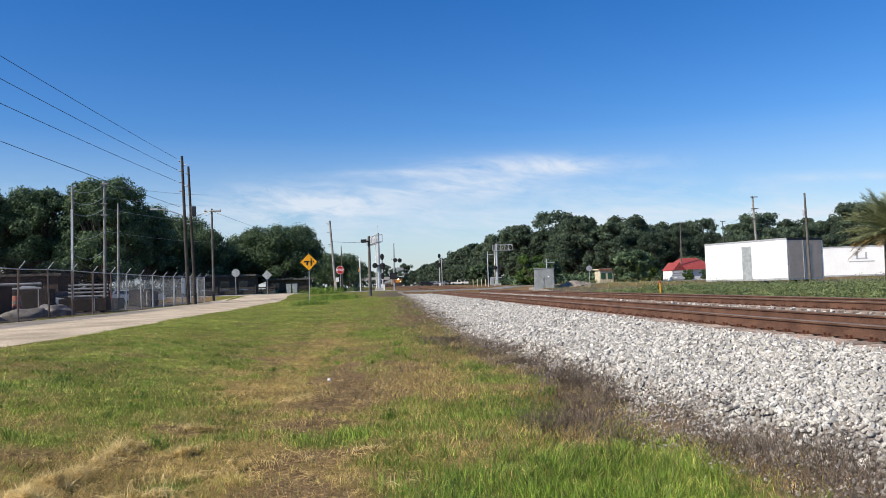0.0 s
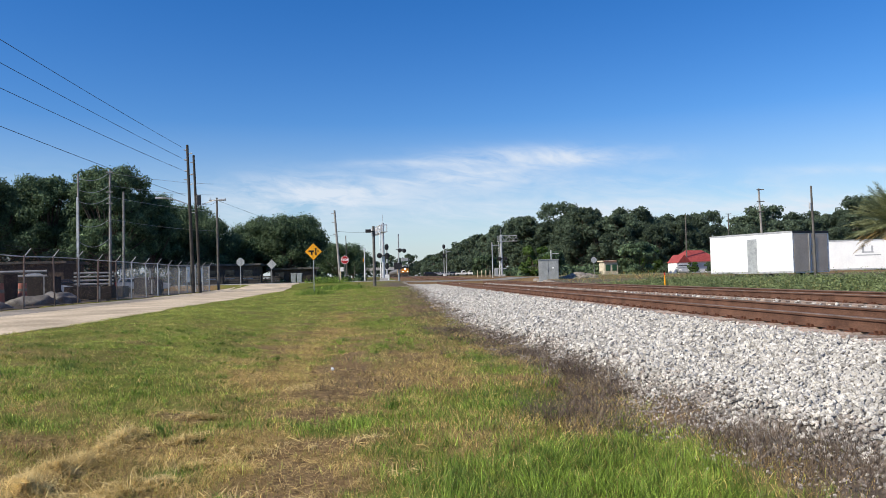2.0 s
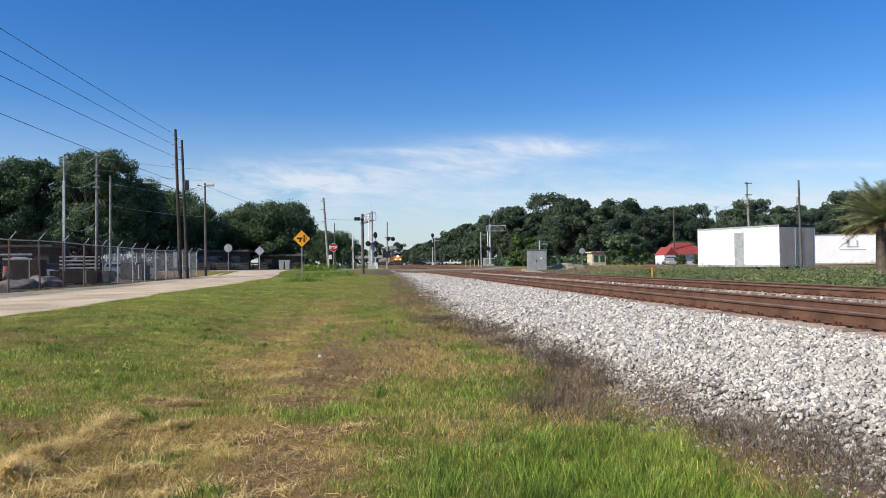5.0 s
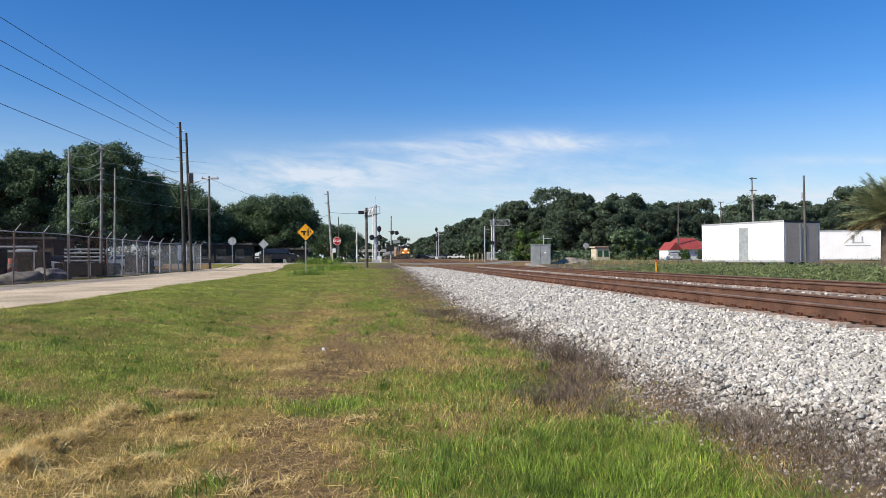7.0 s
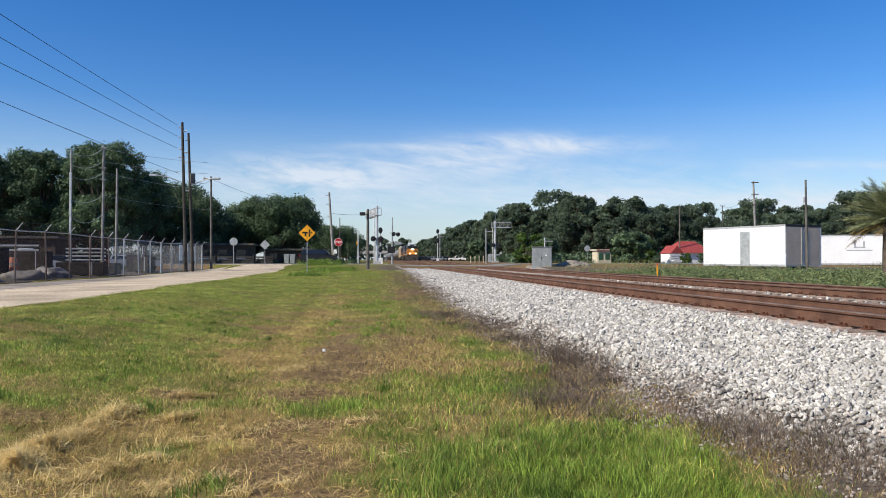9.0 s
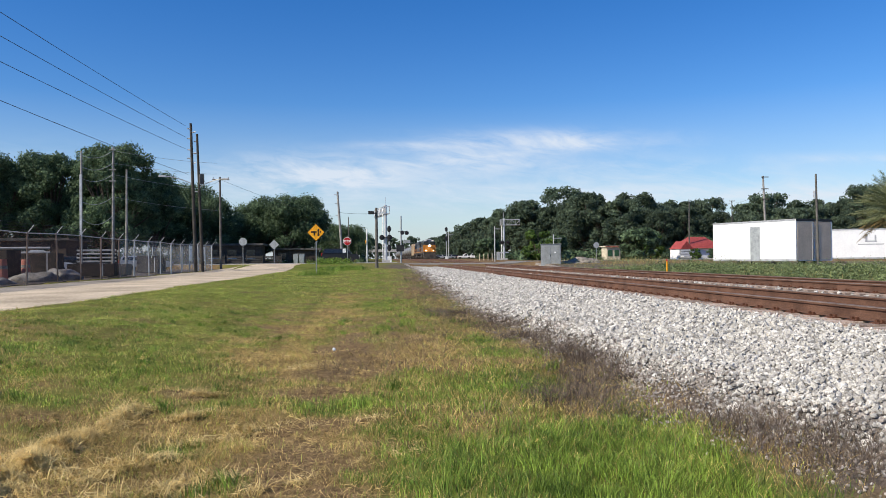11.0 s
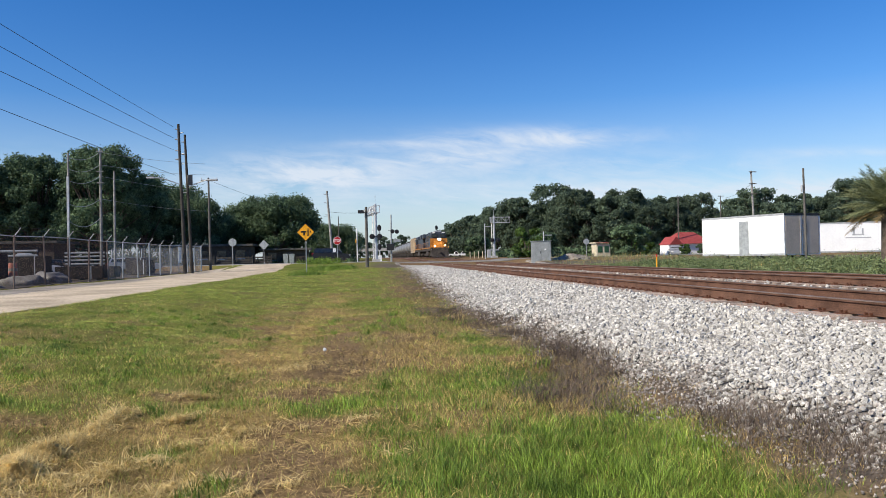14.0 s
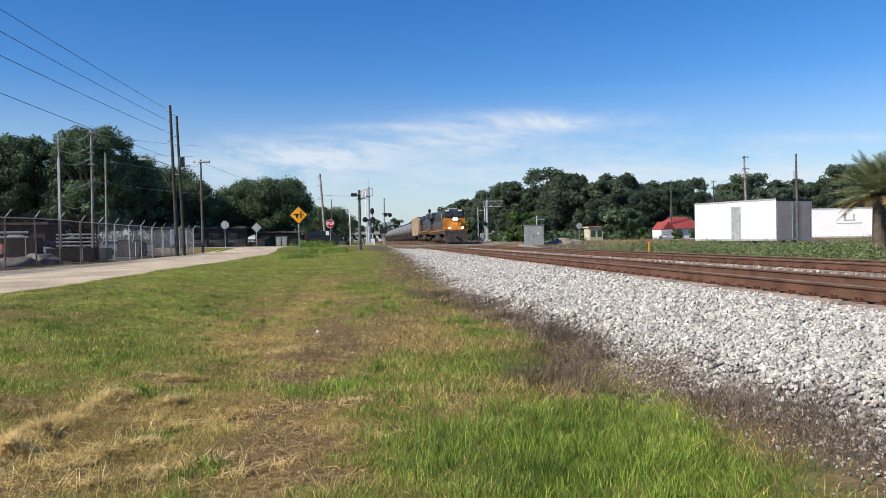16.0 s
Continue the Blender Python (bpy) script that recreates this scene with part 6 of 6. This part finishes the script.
def build_mound():
    m = thing("rubble_mound", "low grey mound of earth and rubble beside the cabinet", "mound", (20.0, 72, 0.5))
    bm = bmesh.new()
    bmesh.ops.create_icosphere(bm, subdivisions=4, radius=1.0)
    for v in bm.verts:
        n = 1 + noise.noise(v.co * 2.3) * 0.22 + noise.noise(v.co * 7) * 0.08
        v.co = Vector((v.co.x * 2.3 * n, v.co.y * 1.4 * n, max(-0.1, v.co.z * 0.95 * n)))
    part("earth", bm, M["old_bed"], m)
    k = thing("marker_post", "short orange utility marker post in the weeds", "marker post", (18.2, 46, 0.42))
    rod_part("tube", (0, 0, 0), (0, 0, 0.8), 0.045, M["yellow"], k, None, 10)
    rod_part("cap", (0, 0, 0.8), (0, 0, 0.95), 0.05, M["red"], k, 0.03, 10)
    l = thing("litter", "crumpled white scrap of litter in the grass", "litter", (-0.72, 12.41, ground_z(-0.72, 12.41) + 0.05))
    bm = bmesh.new()
    bmesh.ops.create_icosphere(bm, subdivisions=2, radius=0.03)
    for v in bm.verts:
        v.co *= 1 + noise.noise(v.co * 30) * 0.5
    part("scrap", bm, M["signwhite"], l)


# ---- growth ----
def blades(name, x, y, h, width, material, label, lean=0.45, base_lift=0.0, curl=0.35, comb=None):
    """Grass blades as bent tapering strips; comb is a common way of leaning."""
    n = len(x)
    z = land(x, y) + base_lift - 0.005
    az, la = rng.uniform(0, 6.283, n), rng.uniform(0, 6.283, n)
    ln = h * lean * rng.uniform(0.2, 1.3, n)
    dx, dy = np.cos(la) * ln, np.sin(la) * ln
    if comb is not None:
        dx, dy = dx + comb[0] * h, dy + comb[1] * h
    ux, uy = np.cos(az) * width / 2, np.sin(az) * width / 2
    b0 = np.stack([x - ux, y - uy, z], -1)
    b1 = np.stack([x + ux, y + uy, z], -1)
    m0 = np.stack([x - ux * 0.75 + dx * curl, y - uy * 0.75 + dy * curl, z + h * 0.6], -1)
    m1 = np.stack([x + ux * 0.75 + dx * curl, y + uy * 0.75 + dy * curl, z + h * 0.6], -1)
    tip = np.stack([x + dx, y + dy, z + h], -1)
    v = np.stack([b0, b1, m1, m0, tip], 1).reshape(-1, 3)
    i = np.arange(n) * 5
    j, k = i[y < 11], i[y >= 11]  # far blades need no bend
    f = np.concatenate([np.stack([j, j + 1, j + 2], -1), np.stack([j, j + 2, j + 3], -1), np.stack([j + 3, j + 2, j + 4], -1), np.stack([k, k + 1, k + 4], -1)])
    ob = np_mesh(name, v, f, material)
    return tagged(ob, label, "grass", kind="stuff")


def strands(name, x, y, z, length, width, material, label, tilt=0.35):
    """Loose stalks lying at all angles: thin bowed strips."""
    n = len(x)
    a, t = rng.uniform(0, 6.283, n), rng.normal(0, tilt, n)
    d = np.stack([np.cos(a) * np.cos(t), np.sin(a) * np.cos(t), np.sin(t)], -1) * (length / 2)[:, None]
    w = np.stack([-np.sin(a), np.cos(a), rng.normal(0, 0.3, n)], -1) * (width / 2)[:, None]
    c = np.stack([x, y, z], -1)
    up = np.zeros((n, 3))
    up[:, 2] = length * rng.uniform(0.0, 0.16, n)
    side = w * (rng.normal(0, 3.0, n))[:, None]
    v = np.stack([c - d, c + up + side - w, c + up + side + w, c + d], 1).reshape(-1, 3)
    i = np.arange(n) * 4
    f = np.concatenate([np.stack([i, i + 1, i + 2], -1), np.stack([i + 1, i + 3, i + 2], -1)])
    return tagged(np_mesh(name, v, f, material), label, "straw", kind="stuff")


def scatter(x0, x1, y0, y1, dens):
    n = int((x1 - x0) * (y1 - y0) * dens)
    x, y = rng.uniform(x0, x1, n), rng.uniform(y0, y1, n)
    # only the wedge of land before the walk, with a margin
    keep = (x > -0.56 * np.maximum(y, 3) - 1.6) & (x < 0.78 * np.maximum(y, 3) + 1.6)
    return x[keep], y[keep]


# heaps of mown straw: from, to, half width, height, stalks
HAY = ((-2.5, 4.7, -2.44, 5.4, 0.17, 0.07, 4200), (-2.44, 5.35, -2.42, 6.15, 0.16, 0.07, 4200), (-2.42, 6.1, -2.3, 7.3, 0.15, 0.055, 4000), (-1.8, 7.15, -1.7, 7.3, 0.12, 0.03, 900), (-1.6, 6.4, -1.15, 7.0, 0.35, 0.006, 1200), (-1.85, 5.6, -1.7, 5.95, 0.2, 0.02, 900), (-1.6, 4.9, -1.25, 5.4, 0.35, 0.008, 1200), (-2.1, 4.95, -1.95, 5.5, 0.25, 0.01, 900), (-0.9, 5.0, 0.05, 5.8, 0.5, 0.004, 1000), (-2.05, 8.3, -1.75, 8.4, 0.16, 0.008, 450), (-0.55, 7.1, -0.1, 7.2, 0.25, 0.004, 300), (-1.05, 10.3, -0.85, 11.2, 0.25, 0.004, 400))


def build_grass():
    R = {k: [[], [], [], []] for k in ("green", "olive", "straw", "dead")}

    def put(kind, x, y, h, w):
        for a, b in zip(R[kind], (x, y, h, w)):
            a.append(b)

    # bands: y from, y to, blades per square metre, width scale
    for y0, y1, dens, ws in ((-3.0, 3.0, 250, 1.5), (3.0, 4.4, 2200, 1.0), (4.4, 6.5, 5200, 0.8), (6.5, 10, 3000, 1.1), (10, 17, 1700, 1.55), (17, 30, 900, 2.1), (30, 62, 330, 3.2)):
        x, y = scatter(-7.9, 3.4, y0, y1, dens)
        on = x > lane_edge(y, 1) - 0.12 + 0.25 * (rng.uniform(0, 1, len(x)) - 0.5)
        x, y = x[on], y[on]
        g, s, d, grit = zones(x, y)
        u = rng.uniform(0, 1, len(x))
        clump, tuft = vnoise(x, y, 0.28, 51), vnoise(x, y, 0.11, 52)
        tall = 0.25 + 0.75 * clump ** 1.5 + 0.5 * tuft ** 2
        left = sstep(0.6, 2.6, -x)
        thin = rng.uniform(0, 1, len(x)) < np.clip(0.1 + 1.3 * tuft, 0, 1)
        isg = (u < g * 0.85) & thin
        cover = np.clip(0.05 + 0.95 * s + 0.5 * g, 0, 1)
        lush = np.exp(-((x - 1.5) / 1.1) ** 2 - ((y - 5.2) / 1.4) ** 2)
        iso = (~isg) & (u < g * 0.55 + 0.2 * cover) & thin & (rng.uniform(0, 1, len(x)) > 0.6 * lush)
        iss = (~isg) & (~iso) & (u < cover) & thin & (rng.uniform(0, 1, len(x)) > 0.7 * lush)
        hg = (0.085 + 0.055 * lush) * tall * rng.uniform(0.55, 1.35, len(x)) * (1 - 0.36 * left)
        q = isg & (rng.uniform(0, 1, len(x)) > 0.18 + 0.5 * left - 0.18 * lush)
        put("green", x[q], y[q], hg[q], 0.005 * ws * rng.uniform(0.7, 1.3, q.sum()))
        q = iso | (isg & ~q)
        put("olive", x[q], y[q], hg[q] * 0.95, 0.0048 * ws * rng.uniform(0.7, 1.3, q.sum()))
        put("straw", x[iss], y[iss], (0.03 + 0.05 * clump[iss] + 0.02 * sstep(0.2, 0.8, x[iss])) * rng.uniform(0.4, 1.5, iss.sum()), 0.0038 * ws * rng.uniform(0.7, 1.3, iss.sum()))
        # dead stalks along the toe of the ballast
        x, y = scatter(-1.2, 4.2, y0, y1, dens * 0.8)
        d = zones(x, y)[2]
        q = rng.uniform(0, 1, len(x)) < d * 0.35
        put("dead", x[q], y[q], rng.uniform(0.03, 0.16, q.sum()), 0.0032 * ws * rng.uniform(0.7, 1.4, q.sum()))
    # separate taller tufts, standing up out of the thin sward
    k, m = 520, 42
    tx, ty = rng.uniform(-6, 2.6, k), 4.0 + 15 * rng.uniform(0, 1, k) ** 1.4
    ok = zones(tx, ty)[0] > 0.25
    tx, ty = tx[ok], ty[ok]
    rad = rng.uniform(0.03, 0.11, len(tx))
    x = (tx[:, None] + rng.normal(size=(len(tx), m)) * rad[:, None]).ravel()
    y = (ty[:, None] + rng.normal(size=(len(tx), m)) * rad[:, None]).ravel()
    hh = np.repeat(rng.uniform(0.07, 0.16, len(tx)) * (1 - 0.4 * sstep(0.5, 2.5, -tx)), m) * rng.uniform(0.5, 1.2, len(x))
    put("green", x, y, hh, 0.0055 * rng.uniform(0.7, 1.4, len(x)) * (1 + 0.12 * np.maximum(0, y - 6)))
    # thin pale seed stalks over the taller grass
    x, y = scatter(0.0, 2.6, 4.0, 16, 16)
    put("straw", x, y, rng.uniform(0.08, 0.18, len(x)), 0.0032 * (1 + 0.08 * np.maximum(0, y - 5)))
    # dead weeds in bushy clumps
    k, m = 820, 56
    tx, ty = rng.uniform(1.2, 4.0, k), 4.2 + 16 * rng.uniform(0, 1, k) ** 1.3
    ok = zones(tx, ty)[2] > 0.36
    tx, ty = tx[ok], ty[ok]
    rad = rng.uniform(0.05, 0.16, len(tx))
    x = (tx[:, None] + rng.normal(size=(len(tx), m)) * rad[:, None]).ravel()
    y = (ty[:, None] + rng.normal(size=(len(tx), m)) * rad[:, None]).ravel()
    bushy = 1 + 0.6 * np.exp(-((tx - 3.0) / 0.4) ** 2 - ((ty - 5.9) / 0.9) ** 2)
    hh = np.repeat(rng.uniform(0.07, 0.22, len(tx)) * bushy, m) * rng.uniform(0.35, 1.15, len(x))
    put("dead", x, y, hh, 0.0036 * rng.uniform(0.6, 1.4, len(x)) * (1 + 0.1 * np.maximum(0, y - 6)))
    labels = {"green": "fresh green grass tufts", "olive": "olive yellowing grass", "straw": "dry straw-coloured grass", "dead": "dead brown weed stalks by the ballast"}
    for k, lean in (("green", 0.7), ("olive", 0.8), ("straw", 1.5), ("dead", 1.0)):
        x, y, h, w = (np.concatenate(a) for a in R[k])
        comb = (0.9 * (vnoise(x, y, 0.4, 81) - 0.5), 0.9 * (vnoise(x, y, 0.4, 82) - 0.5))
        blades(k + "_grass" if k != "dead" else "dead_weeds", x, y, h, w, M[k], labels[k], lean, comb=comb)
    # mown straw raked into lumpy rows and wisps
    X, Y, Z = [], [], []
    for x0, y0, x1, y1, wd, ht, n in HAY:
        t, o = rng.uniform(-0.1, 1.1, n), rng.normal(0, 0.6, n)
        x = x0 + (x1 - x0) * t + wd * o * 0.9 + rng.normal(0, 0.02, n)
        y = y0 + (y1 - y0) * t + wd * o * 0.5 + rng.normal(0, 0.03, n)
        crest = np.exp(-(o * 1.15) ** 2) * np.clip(2.6 * vnoise(x, y, 0.16, 71) - 0.55, 0.05, 1.6)
        lump = rng.uniform(0, 1, n) < np.clip(3.6 * vnoise(x, y, 0.16, 72) - 1.35, 0.08, 1)
        x, y, crest, n = x[lump], y[lump], crest[lump], int(lump.sum())
        X.append(x), Y.append(y), Z.append(land(x, y) + 0.015 + ht * crest * rng.uniform(0.2, 1.0, n) ** 0.7)
    x, y, z = (np.concatenate(a) for a in (X, Y, Z))
    strands("mown_straw", x, y, z, rng.uniform(0.05, 0.26, len(x)), rng.uniform(0.003, 0.008, len(x)), M["hay"], "lumpy rows of pale mown straw in the grass", 0.55)
    # scattered stalks on the worn ground
    x, y = scatter(-4.2, 0.6, 4.2, 12.5, 1300)
    g, s, d, grit = zones(x, y)
    q = rng.uniform(0, 1, len(x)) < np.clip(1.0 - 1.5 * g, 0.04, 0.8) * np.clip(vnoise(x, y, 0.25, 73) * 2.2 - 0.6, 0, 1)
    strands("loose_straw", x[q], y[q], land(x[q], y[q]) + rng.uniform(0.005, 0.035, q.sum()), rng.uniform(0.04, 0.16, q.sum()), rng.uniform(0.003, 0.006, q.sum()), M["straw"], "loose dry stalks scattered on worn ground", 0.2)
    # twigs in the toe
    x, y = scatter(1.6, 4.0, 4.0, 14, 520)
    q = rng.uniform(0, 1, len(x)) < zones(x, y)[2] * 0.9
    strands("twigs", x[q], y[q], land(x[q], y[q]) + rng.uniform(0.01, 0.1, q.sum()), rng.uniform(0.08, 0.3, q.sum()), rng.uniform(0.003, 0.007, q.sum()), M["dead"], "tangle of dead twigs by the ballast", 0.4)


def leafy(name, x, y, z0, h, size, per, material, label):
    """Broad-leaved weeds: leaf sprays heaped over the ground."""
    n = len(x)
    cx, cy = np.repeat(x, per), np.repeat(y, per)
    hh = np.repeat(h, per)
    a = rng.normal(size=(n * per, 3))
    a /= np.linalg.norm(a, axis=1, keepdims=True)
    rr = rng.uniform(0.3, 1.0, (n * per, 1))
    c = np.stack([cx, cy, np.repeat(z0, per)], -1) + a * rr * np.stack([hh * 0.7, hh * 0.7, hh * 0.5], -1)
    c[:, 2] = np.repeat(z0, per) + np.abs(c[:, 2] - np.repeat(z0, per)) * 1.9
    nn = a + rng.normal(size=a.shape) * 0.6 + np.array([0, 0, 0.5])
    nn /= np.linalg.norm(nn, axis=1, keepdims=True)
    v, f = leaf_quads(c, nn, size)
    return tagged(np_mesh(name, v, f, material), label, "weeds", kind="stuff")


def build_weeds():
    # the strip of tall weeds beyond the tracks
    n = 1500
    x, y = rng.uniform(17.2, 34, n), rng.uniform(18, 62, n)
    keep = (x > 17.6 + 0.5 * vnoise(x, y, 3, 61)) & (x < 0.75 * y + 6)
    x, y = x[keep], y[keep]
    tall = vnoise(x, y, 4.0, 62)
    h = 0.22 + 1.25 * tall ** 1.8 * sstep(17.0, 19.5, x) * rng.uniform(0.6, 1.3, len(x))
    leafy("green_weeds", x, y, land(x, y), h, 0.042, 140, M["weed"], "tall tangle of green weeds beyond the tracks")
    x, y = rng.uniform(16.3, 31, 26000), rng.uniform(18, 78, 26000)
    k = (x < 0.75 * y + 6) & (rng.uniform(0, 1, 26000) < 0.4 + 0.6 * vnoise(x, y, 3, 63))
    x, y = x[k], y[k]
    hh = rng.uniform(0.15, 0.75, len(x)) * (0.5 + 0.5 * sstep(16.5, 19, x))
    blades("tall_dry_grass", x[::3], y[::3], hh[::3] * 0.8, np.full(len(x[::3]), 0.01), M["straw"], "tall dry grass beyond the tracks", 0.4)
    blades("tall_green_grass", x[1::2], y[1::2], hh[1::2], np.full(len(x[1::2]), 0.016), M["weed"], "tall green grass beyond the tracks", 0.4)
    # verge clumps by the signs
    x = np.concatenate([rng.normal(-3.85, 0.35, 26), rng.normal(-2.6, 0.9, 46), rng.normal(-4.4, 1.0, 26)])
    y = np.concatenate([rng.normal(48, 0.3, 26), rng.normal(62, 1.6, 46), rng.normal(75, 1.2, 26)])
    leafy("verge_weeds", x, y, land(x, y), np.concatenate([np.full(26, 0.12), np.full(46, 0.32), np.full(26, 0.75)]), 0.06, 60, M["green"], "weeds grown up round the roadside signs")
    xx, yy = np.repeat(x, 40) + rng.normal(0, 0.5, 40 * len(x)), np.repeat(y, 40) + rng.normal(0, 0.8, 40 * len(x))
    blades("verge_grass", xx, yy, rng.uniform(0.12, 0.5, len(xx)), np.full(len(xx), 0.02), M["green"], "rank green grass round the roadside signs", 0.6)
    # undergrowth before the far wood
    x, y = rng.uniform(22, 120, 420), rng.uniform(118, 142, 420)
    leafy("undergrowth", x, y, land(x, y), rng.uniform(0.8, 2.2, 420), 0.3, 50, M["leaf"], "dark undergrowth at the foot of the far wood")
    x, y = np.concatenate([rng.uniform(-60, -2, 90), rng.uniform(-40, -20, 90)]), rng.uniform(98, 112, 180)
    leafy("hedge_growth", x, y, land(x, y), np.concatenate([rng.uniform(0.7, 1.7, 90), rng.uniform(1.4, 3.2, 90)]), 0.2, 90, M["leaf"], "dark hedge growth under the oaks")


def build_train():
    loco = locomotive("orange and dark blue freight locomotive with headlights lit")
    second = copy_thing(loco, pose(0, 0, 0))
    tagged(second, "dark blue and orange trailing locomotive")
    bx = box_car("faded tan freight car behind the locomotives")
    tk = tank_car("streaked dark grey tank car on the track")
    out = [(loco, 0.0), (second, 22.9), (bx, 45.8)]
    y = 62.0
    for i in range(13):
        out.append((tk if i == 0 else copy_thing(tk, pose(0, 0, 0)), y))
        y += 16.6
    return out


build_left_poles()
build_signs()
build_fence()
build_cabinet()
build_trailers()
build_trees()
build_crossing()
build_right_poles()
build_cars()
build_buildings()
build_yard()
build_palm()
build_mound()
TRAIN = build_train()
SUV = car("suv", "black sport utility vehicle driving up to the crossing", "car", PAINT["suv"], 4.3, 1.9, 1.62, group="moving traffic")
build_grass()
build_weeds()
build_ties()
build_stones()

# nose of the train along the far track, by the second
TRAIN_ROWS = ((0.0, 331.0), (3.0, 294.0), (6.5, 246.5), (10.0, 191.0), (12.5, 150.5), (14.0, 126.5), (16.0, 95.5))
SUV_ROWS = ((0.0, -75.0), (3.0, -34.0), (5.0, -17.6), (6.3, -12.55), (7.0, -10.2), (7.6, -8.5), (8.5, -6.7), (9.3, -5.4), (10.2, -4.6), (11.5, -4.4), (16.0, -4.3))


def motions():
    for k, (ob, back) in enumerate(TRAIN):
        turn, on = (180, 22.3) if k == 1 else (0, 0)  # the second engine runs tail first
        walk(ob, [(t, pose(TRACK_B, y + back + on, RAIL_TOP + float(rise(y + back + 8)), 0, 0, turn)) for t, y in TRAIN_ROWS])
    walk(SUV, [(t, pose(x + 0.2, 87.5, float(land(x, 87.5)) + 0.04, 0, 0, -90)) for t, x in SUV_ROWS])


motions()
